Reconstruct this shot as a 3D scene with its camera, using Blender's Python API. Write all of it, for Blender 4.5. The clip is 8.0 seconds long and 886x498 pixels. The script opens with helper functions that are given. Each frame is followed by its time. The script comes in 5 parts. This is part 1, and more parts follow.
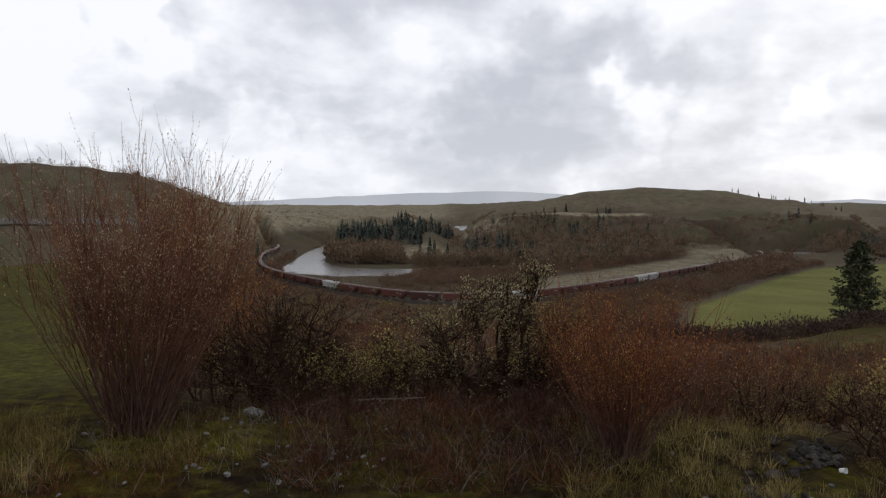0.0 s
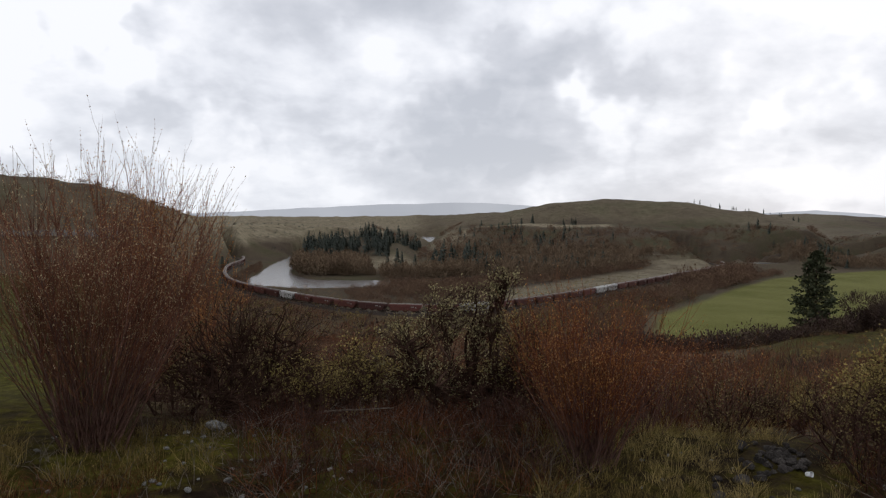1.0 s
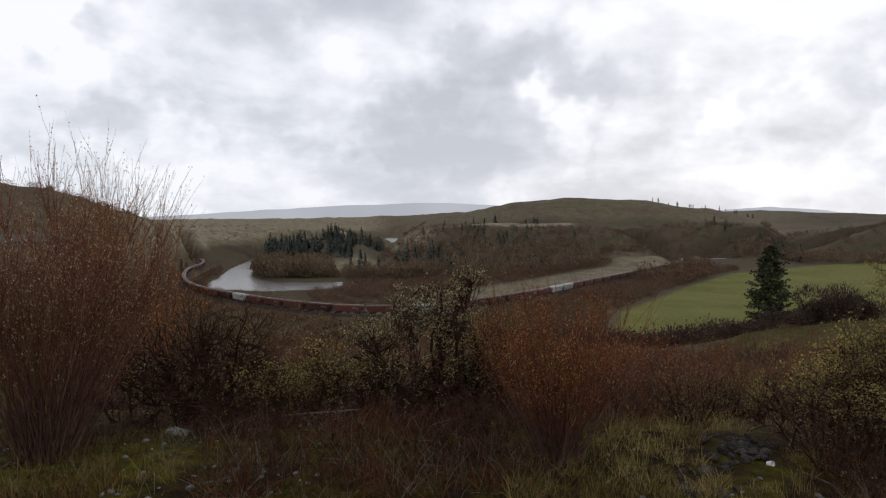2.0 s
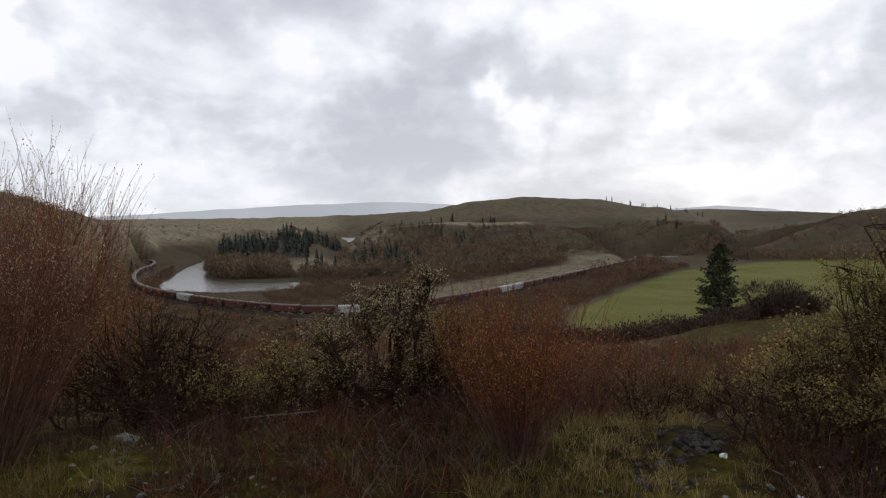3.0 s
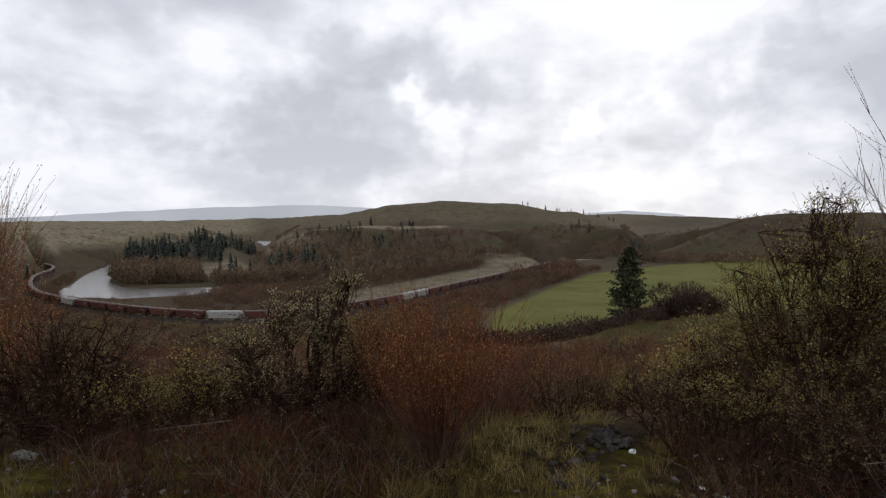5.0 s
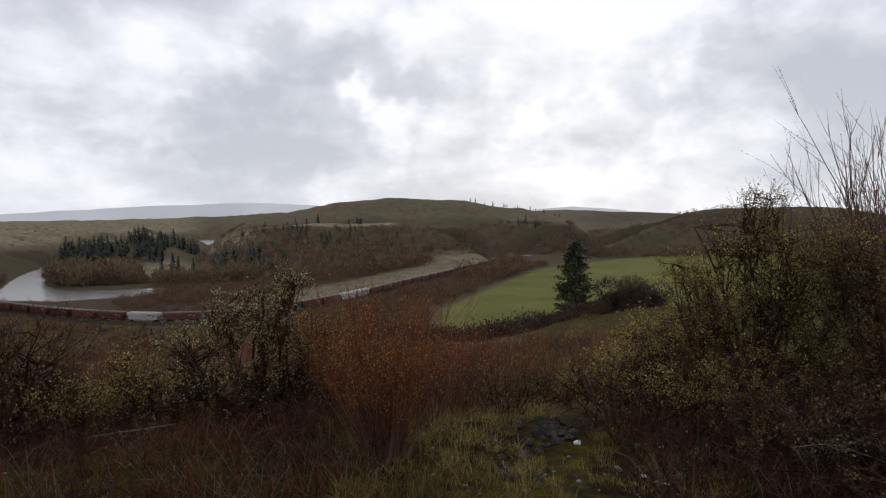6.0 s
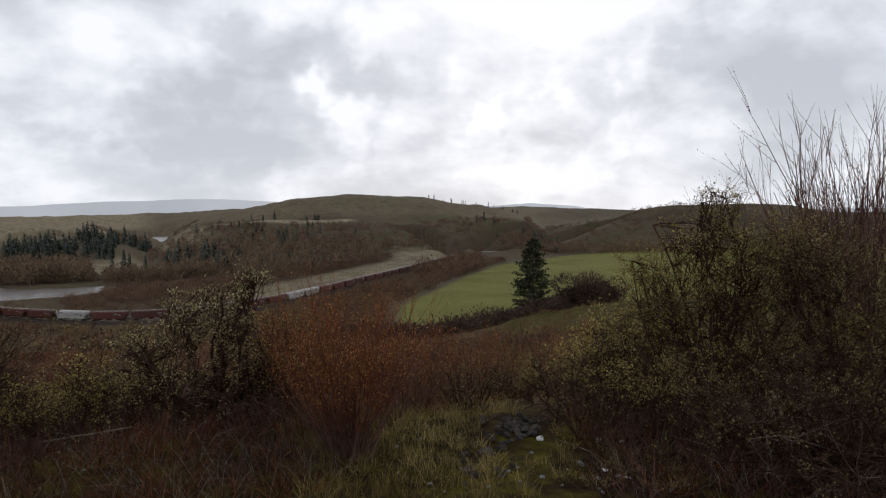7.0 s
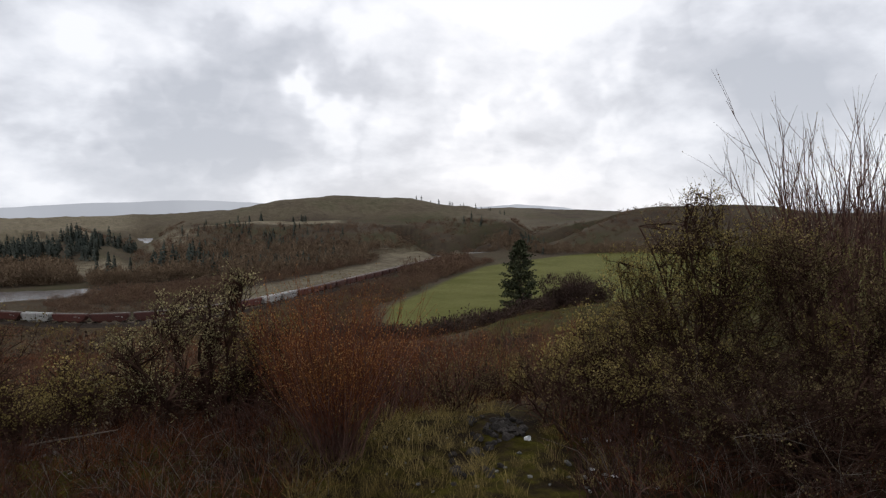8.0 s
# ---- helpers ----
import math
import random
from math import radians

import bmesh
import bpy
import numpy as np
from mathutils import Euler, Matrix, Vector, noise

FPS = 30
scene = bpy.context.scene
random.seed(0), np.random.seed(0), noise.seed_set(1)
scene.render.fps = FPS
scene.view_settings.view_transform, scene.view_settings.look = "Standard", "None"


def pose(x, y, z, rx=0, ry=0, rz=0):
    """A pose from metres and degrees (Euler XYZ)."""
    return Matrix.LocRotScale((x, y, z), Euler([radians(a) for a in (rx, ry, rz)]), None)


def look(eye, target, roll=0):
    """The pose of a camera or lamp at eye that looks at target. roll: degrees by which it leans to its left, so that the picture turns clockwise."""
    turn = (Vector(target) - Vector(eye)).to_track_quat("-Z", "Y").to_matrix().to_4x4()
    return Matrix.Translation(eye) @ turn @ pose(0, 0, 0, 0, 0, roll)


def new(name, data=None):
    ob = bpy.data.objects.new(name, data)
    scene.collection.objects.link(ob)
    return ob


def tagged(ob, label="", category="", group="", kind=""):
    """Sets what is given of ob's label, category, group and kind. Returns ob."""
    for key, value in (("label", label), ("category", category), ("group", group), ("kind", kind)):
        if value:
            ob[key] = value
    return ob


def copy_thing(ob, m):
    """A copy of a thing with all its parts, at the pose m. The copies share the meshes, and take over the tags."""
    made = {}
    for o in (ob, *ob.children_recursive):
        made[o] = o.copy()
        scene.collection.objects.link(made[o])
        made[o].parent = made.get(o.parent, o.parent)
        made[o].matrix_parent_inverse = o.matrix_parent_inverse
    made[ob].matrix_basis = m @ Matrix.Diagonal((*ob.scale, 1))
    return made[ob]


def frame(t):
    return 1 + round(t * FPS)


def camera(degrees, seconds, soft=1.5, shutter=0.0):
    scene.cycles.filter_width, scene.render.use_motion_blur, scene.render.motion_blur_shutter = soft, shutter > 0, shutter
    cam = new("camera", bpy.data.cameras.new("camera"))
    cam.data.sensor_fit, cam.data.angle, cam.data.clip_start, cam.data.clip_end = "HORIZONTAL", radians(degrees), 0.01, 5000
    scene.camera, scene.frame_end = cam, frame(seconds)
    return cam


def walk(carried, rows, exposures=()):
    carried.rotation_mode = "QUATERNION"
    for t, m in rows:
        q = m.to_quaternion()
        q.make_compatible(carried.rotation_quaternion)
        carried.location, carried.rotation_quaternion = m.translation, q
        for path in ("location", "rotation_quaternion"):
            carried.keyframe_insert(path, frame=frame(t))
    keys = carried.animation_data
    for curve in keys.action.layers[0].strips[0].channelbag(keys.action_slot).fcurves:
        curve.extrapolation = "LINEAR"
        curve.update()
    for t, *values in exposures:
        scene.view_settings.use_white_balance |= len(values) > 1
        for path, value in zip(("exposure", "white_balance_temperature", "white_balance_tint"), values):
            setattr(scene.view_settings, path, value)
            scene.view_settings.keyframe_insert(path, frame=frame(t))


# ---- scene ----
cam = camera(66.0, 8.0, soft=1.25)
PATH = [
    (0.0, pose(0.000, -0.000, 50.000, 86.79, -0.47, -0.20)),
    (0.5, pose(0.002, 0.026, 49.989, 87.23, -0.31, -1.33)),
    (1.0, pose(-0.003, 0.057, 49.967, 87.76, -0.42, -2.93)),
    (1.5, pose(-0.007, 0.074, 49.959, 87.81, -0.13, -4.38)),
    (3.0, pose(-0.014, 0.119, 49.948, 87.70, 0.46, -9.63)),
    (3.5, pose(-0.012, 0.123, 49.949, 87.76, 0.10, -11.20)),
    (4.0, pose(-0.018, 0.121, 49.949, 87.99, -0.05, -12.73)),
    (4.5, pose(-0.025, 0.111, 49.954, 88.05, 0.00, -14.35)),
    (6.0, pose(-0.013, 0.075, 49.963, 87.67, 0.71, -20.79)),
    (6.5, pose(-0.025, 0.087, 49.964, 87.55, 0.69, -22.44)),
    (7.0, pose(-0.040, 0.097, 49.973, 87.33, 0.69, -24.26)),
    (7.5, pose(-0.051, 0.083, 49.972, 87.36, 0.55, -25.41)),
    (8.0, pose(-0.052, 0.078, 49.975, 87.42, 0.73, -25.31)),
]
walk(cam, PATH)

# ---- world and sun: a broken overcast with the sun behind it, ahead and to the right ----
SUN_AZ, SUN_EL = 29.0, 15.0          # degrees clockwise from +y, and above the horizon
sun_way = Vector((math.sin(radians(SUN_AZ)) * math.cos(radians(SUN_EL)),
                  math.cos(radians(SUN_AZ)) * math.cos(radians(SUN_EL)), math.sin(radians(SUN_EL))))


def node(nt, kind, **values):
    n = nt.nodes.new(kind)
    for k, v in values.items():
        n.inputs[k.replace("_", " ")].default_value = v
    return n


def ramp(nt, stops, source):
    n = nt.nodes.new("ShaderNodeValToRGB")
    e = n.color_ramp.elements
    while len(e) < len(stops):
        e.new(0.5)
    for q, (p, c) in zip(e, stops):
        q.position, q.color = p, (c[0], c[1], c[2], 1)
    nt.links.new(source, n.inputs[0])
    return n.outputs[0]


def maths(nt, op, a, b):
    n = nt.nodes.new("ShaderNodeMath")
    n.operation = op
    for i, v in enumerate((a, b)):
        if isinstance(v, (int, float)):
            n.inputs[i].default_value = v
        else:
            nt.links.new(v, n.inputs[i])
    return n.outputs[0]


def blend(nt, fac, a, b, how="MIX"):
    n = nt.nodes.new("ShaderNodeMix")
    n.data_type, n.blend_type = "RGBA", how
    for i, v in ((0, fac), (6, a), (7, b)):
        if isinstance(v, (int, float)):
            n.inputs[i].default_value = v
        elif isinstance(v, tuple):
            n.inputs[i].default_value = (v[0], v[1], v[2], 1)
        else:
            nt.links.new(v, n.inputs[i])
    return n.outputs[2]


CLOUD_BANKS = [(30, 13, 6, -0.10), (29, 5, 6, -0.10), (-33, 13, 6, -0.16), (-4, 9, 5, -0.10), (-26, 4, 7, -0.14),
               (10, 12, 8, 0.13), (43, 10, 6, 0.10), (-17, 13, 6, 0.04), (13, 4, 6, 0.10), (-8, 20, 9, 0.06)]


def build_world():
    w = bpy.data.worlds.new("overcast")
    scene.world = w
    w.use_nodes = True
    nt = w.node_tree
    nt.nodes.clear()
    link = nt.links.new
    out, back = nt.nodes.new("ShaderNodeOutputWorld"), nt.nodes.new("ShaderNodeBackground")
    link(back.outputs[0], out.inputs[0])
    sky = nt.nodes.new("ShaderNodeTexSky")
    sky.sky_type, sky.sun_disc = "NISHITA", False
    sky.sun_elevation, sky.sun_rotation = radians(SUN_EL), radians(SUN_AZ)
    way = nt.nodes.new("ShaderNodeTexCoord").outputs["Generated"]
    xyz = nt.nodes.new("ShaderNodeSeparateXYZ")
    link(way, xyz.inputs[0])
    up = maths(nt, "ADD", maths(nt, "MAXIMUM", xyz.outputs[2], 0.0), 0.42)
    flat = nt.nodes.new("ShaderNodeCombineXYZ")
    link(maths(nt, "DIVIDE", xyz.outputs[0], up), flat.inputs[0])
    link(maths(nt, "DIVIDE", xyz.outputs[1], up), flat.inputs[1])
    big = node(nt, "ShaderNodeTexNoise", Scale=1.5, Detail=7.0, Roughness=0.54, Distortion=0.15)
    small = node(nt, "ShaderNodeTexNoise", Scale=3.6, Detail=5.0, Roughness=0.55, Distortion=0.2)
    link(flat.outputs[0], big.inputs["Vector"])
    link(flat.outputs[0], small.inputs["Vector"])
    mixed = maths(nt, "ADD", maths(nt, "MULTIPLY", big.outputs[0], 0.68), maths(nt, "MULTIPLY", small.outputs[0], 0.32))
    # thinner cloud towards the hidden sun and low over the horizon
    dot = nt.nodes.new("ShaderNodeVectorMath")
    dot.operation = "DOT_PRODUCT"
    dot.inputs[1].default_value = sun_way
    link(way, dot.inputs[0])
    glow = maths(nt, "POWER", maths(nt, "MAXIMUM", dot.outputs["Value"], 0.0), 30.0)
    thick = maths(nt, "SUBTRACT", maths(nt, "ADD", maths(nt, "MULTIPLY", mixed, 2.2), -0.60), maths(nt, "MULTIPLY", glow, 0.13))
    # broad banks and rifts of the cloud deck: bearing, height, breadth in degrees, thickness
    drift = node(nt, "ShaderNodeTexNoise", Scale=5.0, Detail=4.0, Roughness=0.6)
    link(way, drift.inputs["Vector"])
    wander = nt.nodes.new("ShaderNodeVectorMath")
    wander.operation = "MULTIPLY_ADD"
    link(drift.outputs["Color"], wander.inputs[0])
    wander.inputs[1].default_value = (0.22, 0.22, 0.22)
    wander.inputs[2].default_value = (-0.11, -0.11, -0.11)
    strayed = nt.nodes.new("ShaderNodeVectorMath")
    link(way, strayed.inputs[0])
    link(wander.outputs[0], strayed.inputs[1])
    for az, el, broad, amount in CLOUD_BANKS:
        toward = nt.nodes.new("ShaderNodeVectorMath")
        toward.operation = "DOT_PRODUCT"
        toward.inputs[1].default_value = (math.sin(radians(az)) * math.cos(radians(el)), math.cos(radians(az)) * math.cos(radians(el)), math.sin(radians(el)))
        link(strayed.outputs[0], toward.inputs[0])
        near = maths(nt, "EXPONENT", maths(nt, "MULTIPLY", maths(nt, "SUBTRACT", toward.outputs["Value"], 1.0), 1 / radians(broad) ** 2), 0.0)
        thick = maths(nt, "ADD", thick, maths(nt, "MULTIPLY", maths(nt, "MINIMUM", near, 1.0), amount))
    cloud = ramp(nt, [(0.33, (0.97, 0.985, 1.04)), (0.45, (0.81, 0.835, 0.905)), (0.56, (0.66, 0.685, 0.755)), (0.72, (0.53, 0.56, 0.63))], thick)
    low = ramp(nt, [(0.0, (1, 1, 1)), (0.10, (0.35, 0.35, 0.35)), (0.28, (0, 0, 0))], maths(nt, "MAXIMUM", xyz.outputs[2], 0.0))
    cloud = blend(nt, maths(nt, "MULTIPLY", low, 0.38), cloud, (0.84, 0.87, 0.93))
    clear = blend(nt, 1.0, sky.outputs[0], (0.1, 0.1, 0.1), "MULTIPLY")
    link(blend(nt, 0.985, clear, cloud), back.inputs[0])
    back.inputs[1].default_value = 1.0


build_world()
sun = new("sun", bpy.data.lights.new("sun", "SUN"))
sun.data.energy, sun.data.angle, sun.data.color = 0.8, radians(30), (1.0, 0.96, 0.9)
sun.matrix_world = look((0, 0, 400), Vector((0, 0, 400)) - sun_way)
scene.view_settings.exposure = 0.0

# ---- materials ----
def material(name, colours, scale=4.0, rough=0.85, bump=0.3, fine=30.0, island=0.0, metal=0.0, spec=0.012, obj=0.0, coord="Object", sheer=0.0):
    """Colours mixed by noise at two scales, with fine relief; island and obj: how far pieces and objects differ in brightness; sheer: light let through."""
    m = bpy.data.materials.new(name)
    m.use_nodes = True
    nt = m.node_tree
    link = nt.links.new
    b = nt.nodes["Principled BSDF"]
    b.inputs["Roughness"].default_value, b.inputs["Metallic"].default_value = rough, metal
    b.inputs["Specular IOR Level"].default_value = spec
    co = nt.nodes.new("ShaderNodeTexCoord").outputs[coord]
    n1 = node(nt, "ShaderNodeTexNoise", Scale=scale, Detail=5.0, Roughness=0.6)
    n2 = node(nt, "ShaderNodeTexNoise", Scale=fine, Detail=3.0, Roughness=0.6)
    link(co, n1.inputs["Vector"])
    link(co, n2.inputs["Vector"])
    k = len(colours)
    col = ramp(nt, [(0.34 + 0.32 * i / max(1, k - 1), c) for i, c in enumerate(colours)], n1.outputs[0])
    fineval = maths(nt, "ADD", maths(nt, "MULTIPLY", n2.outputs[0], 0.9), 0.55)
    col = blend(nt, 1.0, col, fineval, "MULTIPLY")
    if island:
        g = nt.nodes.new("ShaderNodeNewGeometry").outputs["Random Per Island"]
        col = blend(nt, 1.0, col, maths(nt, "ADD", maths(nt, "MULTIPLY", g, 2 * island), 1 - island), "MULTIPLY")
    if obj:
        g = nt.nodes.new("ShaderNodeObjectInfo").outputs["Random"]
        col = blend(nt, 1.0, col, maths(nt, "ADD", maths(nt, "MULTIPLY", g, 2 * obj), 1 - obj), "MULTIPLY")
    link(col, b.inputs["Base Color"])
    if bump:
        bp = node(nt, "ShaderNodeBump", Strength=bump, Distance=0.02)
        link(n2.outputs[0], bp.inputs["Height"])
        link(bp.outputs[0], b.inputs["Normal"])
    if sheer:
        through_light, both = nt.nodes.new("ShaderNodeBsdfTranslucent"), nt.nodes.new("ShaderNodeMixShader")
        link(col, through_light.inputs[0])
        both.inputs[0].default_value = sheer
        link(b.outputs[0], both.inputs[1])
        link(through_light.outputs[0], both.inputs[2])
        link(both.outputs[0], nt.nodes["Material Output"].inputs[0])
    return m


def ground_material():
    """Moss, dry grass and soil near by; field, dry flats and wooded slopes by the sheet's own zones."""
    m = bpy.data.materials.new("ground")
    m.use_nodes = True
    nt = m.node_tree
    link = nt.links.new
    b = nt.nodes["Principled BSDF"]
    b.inputs["Roughness"].default_value, b.inputs["Specular IOR Level"].default_value = 0.95, 0.01
    co = nt.nodes.new("ShaderNodeTexCoord").outputs["Object"]

    def noise_of(scale, detail=5.0):
        n = node(nt, "ShaderNodeTexNoise", Scale=scale, Detail=detail, Roughness=0.62)
        link(co, n.inputs["Vector"])
        return n.outputs[0]
    wide, mid, fine, tiny = noise_of(0.012), noise_of(0.7), noise_of(9.0), noise_of(60.0)
    scrub = ramp(nt, [(0.38, (0.062, 0.047, 0.034)), (0.50, (0.082, 0.064, 0.043)), (0.62, (0.066, 0.060, 0.034))], wide)
    patch = maths(nt, "ADD", maths(nt, "MULTIPLY", mid, 0.45), maths(nt, "MULTIPLY", noise_of(5.5), 0.55))
    moss = ramp(nt, [(0.40, (0.018, 0.012, 0.008)), (0.48, (0.032, 0.023, 0.010)), (0.55, (0.050, 0.042, 0.009)), (0.64, (0.084, 0.074, 0.013))], patch)
    dry = ramp(nt, [(0.36, (0.165, 0.135, 0.090)), (0.60, (0.250, 0.212, 0.145))], noise_of(0.05))
    crop = ramp(nt, [(0.36, (0.098, 0.100, 0.026)), (0.62, (0.136, 0.132, 0.042))], noise_of(0.018))
    zone = nt.nodes.new("ShaderNodeVertexColor")
    zone.layer_name = "zone"
    split = nt.nodes.new("ShaderNodeSeparateColor")
    link(zone.outputs[0], split.inputs[0])
    soil = ramp(nt, [(0.36, (0.058, 0.041, 0.027)), (0.62, (0.110, 0.080, 0.046))], noise_of(0.5))
    col = blend(nt, zone.outputs[1], scrub, soil)
    col = blend(nt, split.outputs[2], col, moss)
    edge = maths(nt, "MULTIPLY", split.outputs[1], ramp(nt, [(0.34, (0.35, 0.35, 0.35)), (0.52, (1, 1, 1))], noise_of(0.12)))
    col = blend(nt, edge, col, dry)
    col = blend(nt, split.outputs[0], col, crop)
    col = blend(nt, 1.0, col, ramp(nt, [(0.3, (0.55, 0.55, 0.55)), (0.7, (1.35, 1.35, 1.35))], fine), "MULTIPLY")
    col = blend(nt, 1.0, col, ramp(nt, [(0.3, (0.7, 0.7, 0.7)), (0.7, (1.25, 1.25, 1.25))], tiny), "MULTIPLY")
    link(col, b.inputs["Base Color"])
    bp = node(nt, "ShaderNodeBump", Strength=0.7, Distance=0.05)
    link(maths(nt, "ADD", fine, maths(nt, "MULTIPLY", tiny, 0.4)), bp.inputs["Height"])
    link(bp.outputs[0], b.inputs["Normal"])
    return m


def water_material():
    m = bpy.data.materials.new("river_water")
    m.use_nodes = True
    nt = m.node_tree
    b = nt.nodes["Principled BSDF"]
    b.inputs["Base Color"].default_value = (0.13, 0.115, 0.105, 1)
    b.inputs["Roughness"].default_value = 0.24
    b.inputs["IOR"].default_value = 1.33
    n = node(nt, "ShaderNodeTexNoise", Scale=0.35, Detail=4.0)
    nt.links.new(nt.nodes.new("ShaderNodeTexCoord").outputs["Object"], n.inputs["Vector"])
    bp = node(nt, "ShaderNodeBump", Strength=0.5, Distance=0.15)
    nt.links.new(n.outputs[0], bp.inputs["Height"])
    nt.links.new(bp.outputs[0], b.inputs["Normal"])
    return m


GROUND, WATER = ground_material(), water_material()
WILLOW_BARK = material("willow_bark", [(0.0848, 0.036, 0.0248), (0.1537, 0.063, 0.0368), (0.1961, 0.0945, 0.0544)], 3, island=0.35)
OLD_BARK = material("old_willow_bark", [(0.0712, 0.0391, 0.0303), (0.1261, 0.0693, 0.0552), (0.1831, 0.1054, 0.0828)], 4, island=0.35)
RED_BARK = material("red_willow_bark", [(0.0935, 0.0304, 0.0176), (0.165, 0.057, 0.0264), (0.1925, 0.0874, 0.04)], 3, island=0.35)
DARK_BARK = material("dark_bark", [(0.0254, 0.014, 0.01), (0.0508, 0.028, 0.02), (0.0899, 0.0533, 0.0377)], 6, island=0.4)
GREY_TWIG = material("grey_twigs", [(0.0342, 0.0176, 0.0134), (0.0647, 0.0343, 0.0261), (0.0915, 0.0514, 0.0399)], 5, island=0.65)
BUD_GOLD = material("golden_buds", [(0.2392, 0.0973, 0.0281), (0.3827, 0.1742, 0.0514), (0.4784, 0.287, 0.1309)], 5, island=0.4, sheer=0.3)
BUD_PALE = material("pale_catkins", [(0.22, 0.14, 0.075), (0.36, 0.27, 0.16), (0.42, 0.35, 0.22)], 5, island=0.4, sheer=0.3)
LEAF_GREEN = material("new_leaves", [(0.1455, 0.1129, 0.0408), (0.2508, 0.1943, 0.069), (0.3411, 0.2637, 0.1098)], 5, island=0.45, sheer=0.4)
LEAF_DULL = material("dull_leaves", [(0.0993, 0.0743, 0.0357), (0.1606, 0.1222, 0.0578), (0.2363, 0.1789, 0.0935)], 5, island=0.45, sheer=0.4)
LICHEN = material("lichen_and_leaves", [(0.17, 0.145, 0.075), (0.29, 0.25, 0.13), (0.42, 0.36, 0.20)], 5, island=0.5, sheer=0.3)
BRUSH_BROWN = material("brown_brush", [(0.0795, 0.0414, 0.0272), (0.1325, 0.0684, 0.0424), (0.1749, 0.1035, 0.0592)], 0.15, island=0.25)
BRUSH_RED = material("russet_brush", [(0.108, 0.0418, 0.0238), (0.1674, 0.0665, 0.034), (0.1836, 0.095, 0.0476)], 0.2, island=0.35)
BRUSH_OLIVE = material("olive_brush", [(0.092, 0.068, 0.028), (0.155, 0.115, 0.046), (0.215, 0.160, 0.070)], 0.2, island=0.3)
BRUSH_DARK = material("dark_brush", [(0.042, 0.028, 0.024), (0.072, 0.047, 0.038), (0.092, 0.066, 0.044)], 0.2, island=0.25)
NEEDLE = material("conifer_needles", [(0.030, 0.036, 0.021), (0.056, 0.062, 0.035), (0.090, 0.092, 0.050)], 0.8, island=0.4)
FAR_BROWN = material("bare_woods", [(0.0893, 0.0553, 0.0386), (0.1365, 0.0854, 0.057), (0.1733, 0.1164, 0.0736)], 0.09, island=0.16)
FAR_TREE = material("bare_cottonwoods", [(0.105, 0.073, 0.048), (0.155, 0.108, 0.070), (0.205, 0.150, 0.098)], 0.08, island=0.22)
FAR_NEEDLE = material("far_conifer_needles", [(0.050, 0.060, 0.052), (0.090, 0.098, 0.080)], 0.06, island=0.2)
TRUNK = material("tree_trunk", [(0.05, 0.035, 0.025), (0.11, 0.08, 0.055)], 1.5)
GRASS_DRY = material("dry_grass", [(0.1208, 0.085, 0.0288), (0.21, 0.155, 0.0558), (0.2835, 0.215, 0.09)], 0.9, island=0.65)
GRASS_GREEN = material("green_grass", [(0.036, 0.038, 0.008), (0.062, 0.060, 0.012), (0.100, 0.082, 0.022)], 0.9, island=0.6)
WEED = material("russet_weed_stalks", [(0.0516, 0.0174, 0.0084), (0.0914, 0.0322, 0.0145), (0.1142, 0.0469, 0.0223)], 1.2, island=0.75)
ROCK = material("dark_rock", [(0.028, 0.024, 0.022), (0.058, 0.050, 0.045), (0.10, 0.090, 0.080)], 9, bump=0.6, obj=0.4)
PALE_ROCK = material("lichened_rock", [(0.09, 0.086, 0.078), (0.19, 0.185, 0.172), (0.32, 0.32, 0.295)], 14, bump=0.6, obj=0.25)
LITTER = material("white_paper", [(0.72, 0.72, 0.72), (0.82, 0.82, 0.82)], 20)
DEAD_STICK = material("bleached_stick", [(0.108, 0.085, 0.0656), (0.189, 0.1573, 0.128)], 20)
BALLAST = material("ballast", [(0.0405, 0.032, 0.0259), (0.0699, 0.056, 0.0461)], 2.0, bump=0.6)
RAIL_STEEL = material("rail_steel", [(0.10, 0.075, 0.06), (0.17, 0.14, 0.12)], 3, rough=0.5, metal=0.6)
TIE_WOOD = material("tie_wood", [(0.05, 0.04, 0.03), (0.09, 0.07, 0.055)], 2)
CAR_BROWN = material("brown_car_paint", [(0.0565, 0.0179, 0.0131), (0.0867, 0.0248, 0.0175), (0.0754, 0.0311, 0.0233)], 0.5, rough=0.6, obj=0.3, spec=0.4)
CAR_WHITE = material("pale_car_paint", [(0.26, 0.253, 0.235), (0.38, 0.372, 0.352)], 0.5, rough=0.55, obj=0.15, spec=0.4)
# brown cars' roof: the sky's reflection on top is put into this pale colour
CAR_ROOF = material("weathered_roof", [(0.15, 0.125, 0.11), (0.26, 0.235, 0.215)], 0.6, rough=0.8, obj=0.2, spec=0.12)
CAR_ROOF_PALE = material("pale_roof", [(0.408, 0.3995, 0.3825), (0.544, 0.5355, 0.5185)], 0.6, rough=0.8, spec=0.12)
RUNNING = material("dark_running_gear", [(0.02, 0.018, 0.016), (0.05, 0.042, 0.036)], 2, rough=0.7)
LETTER = material("faded_lettering", [(0.25, 0.24, 0.225), (0.31, 0.3, 0.285)], 3)
ROAD = material("gravel_road", [(0.0847, 0.077, 0.0674), (0.1232, 0.1155, 0.1039)], 0.5)
CONCRETE = material("weathered_concrete", [(0.24, 0.23, 0.21), (0.36, 0.35, 0.33)], 0.6)
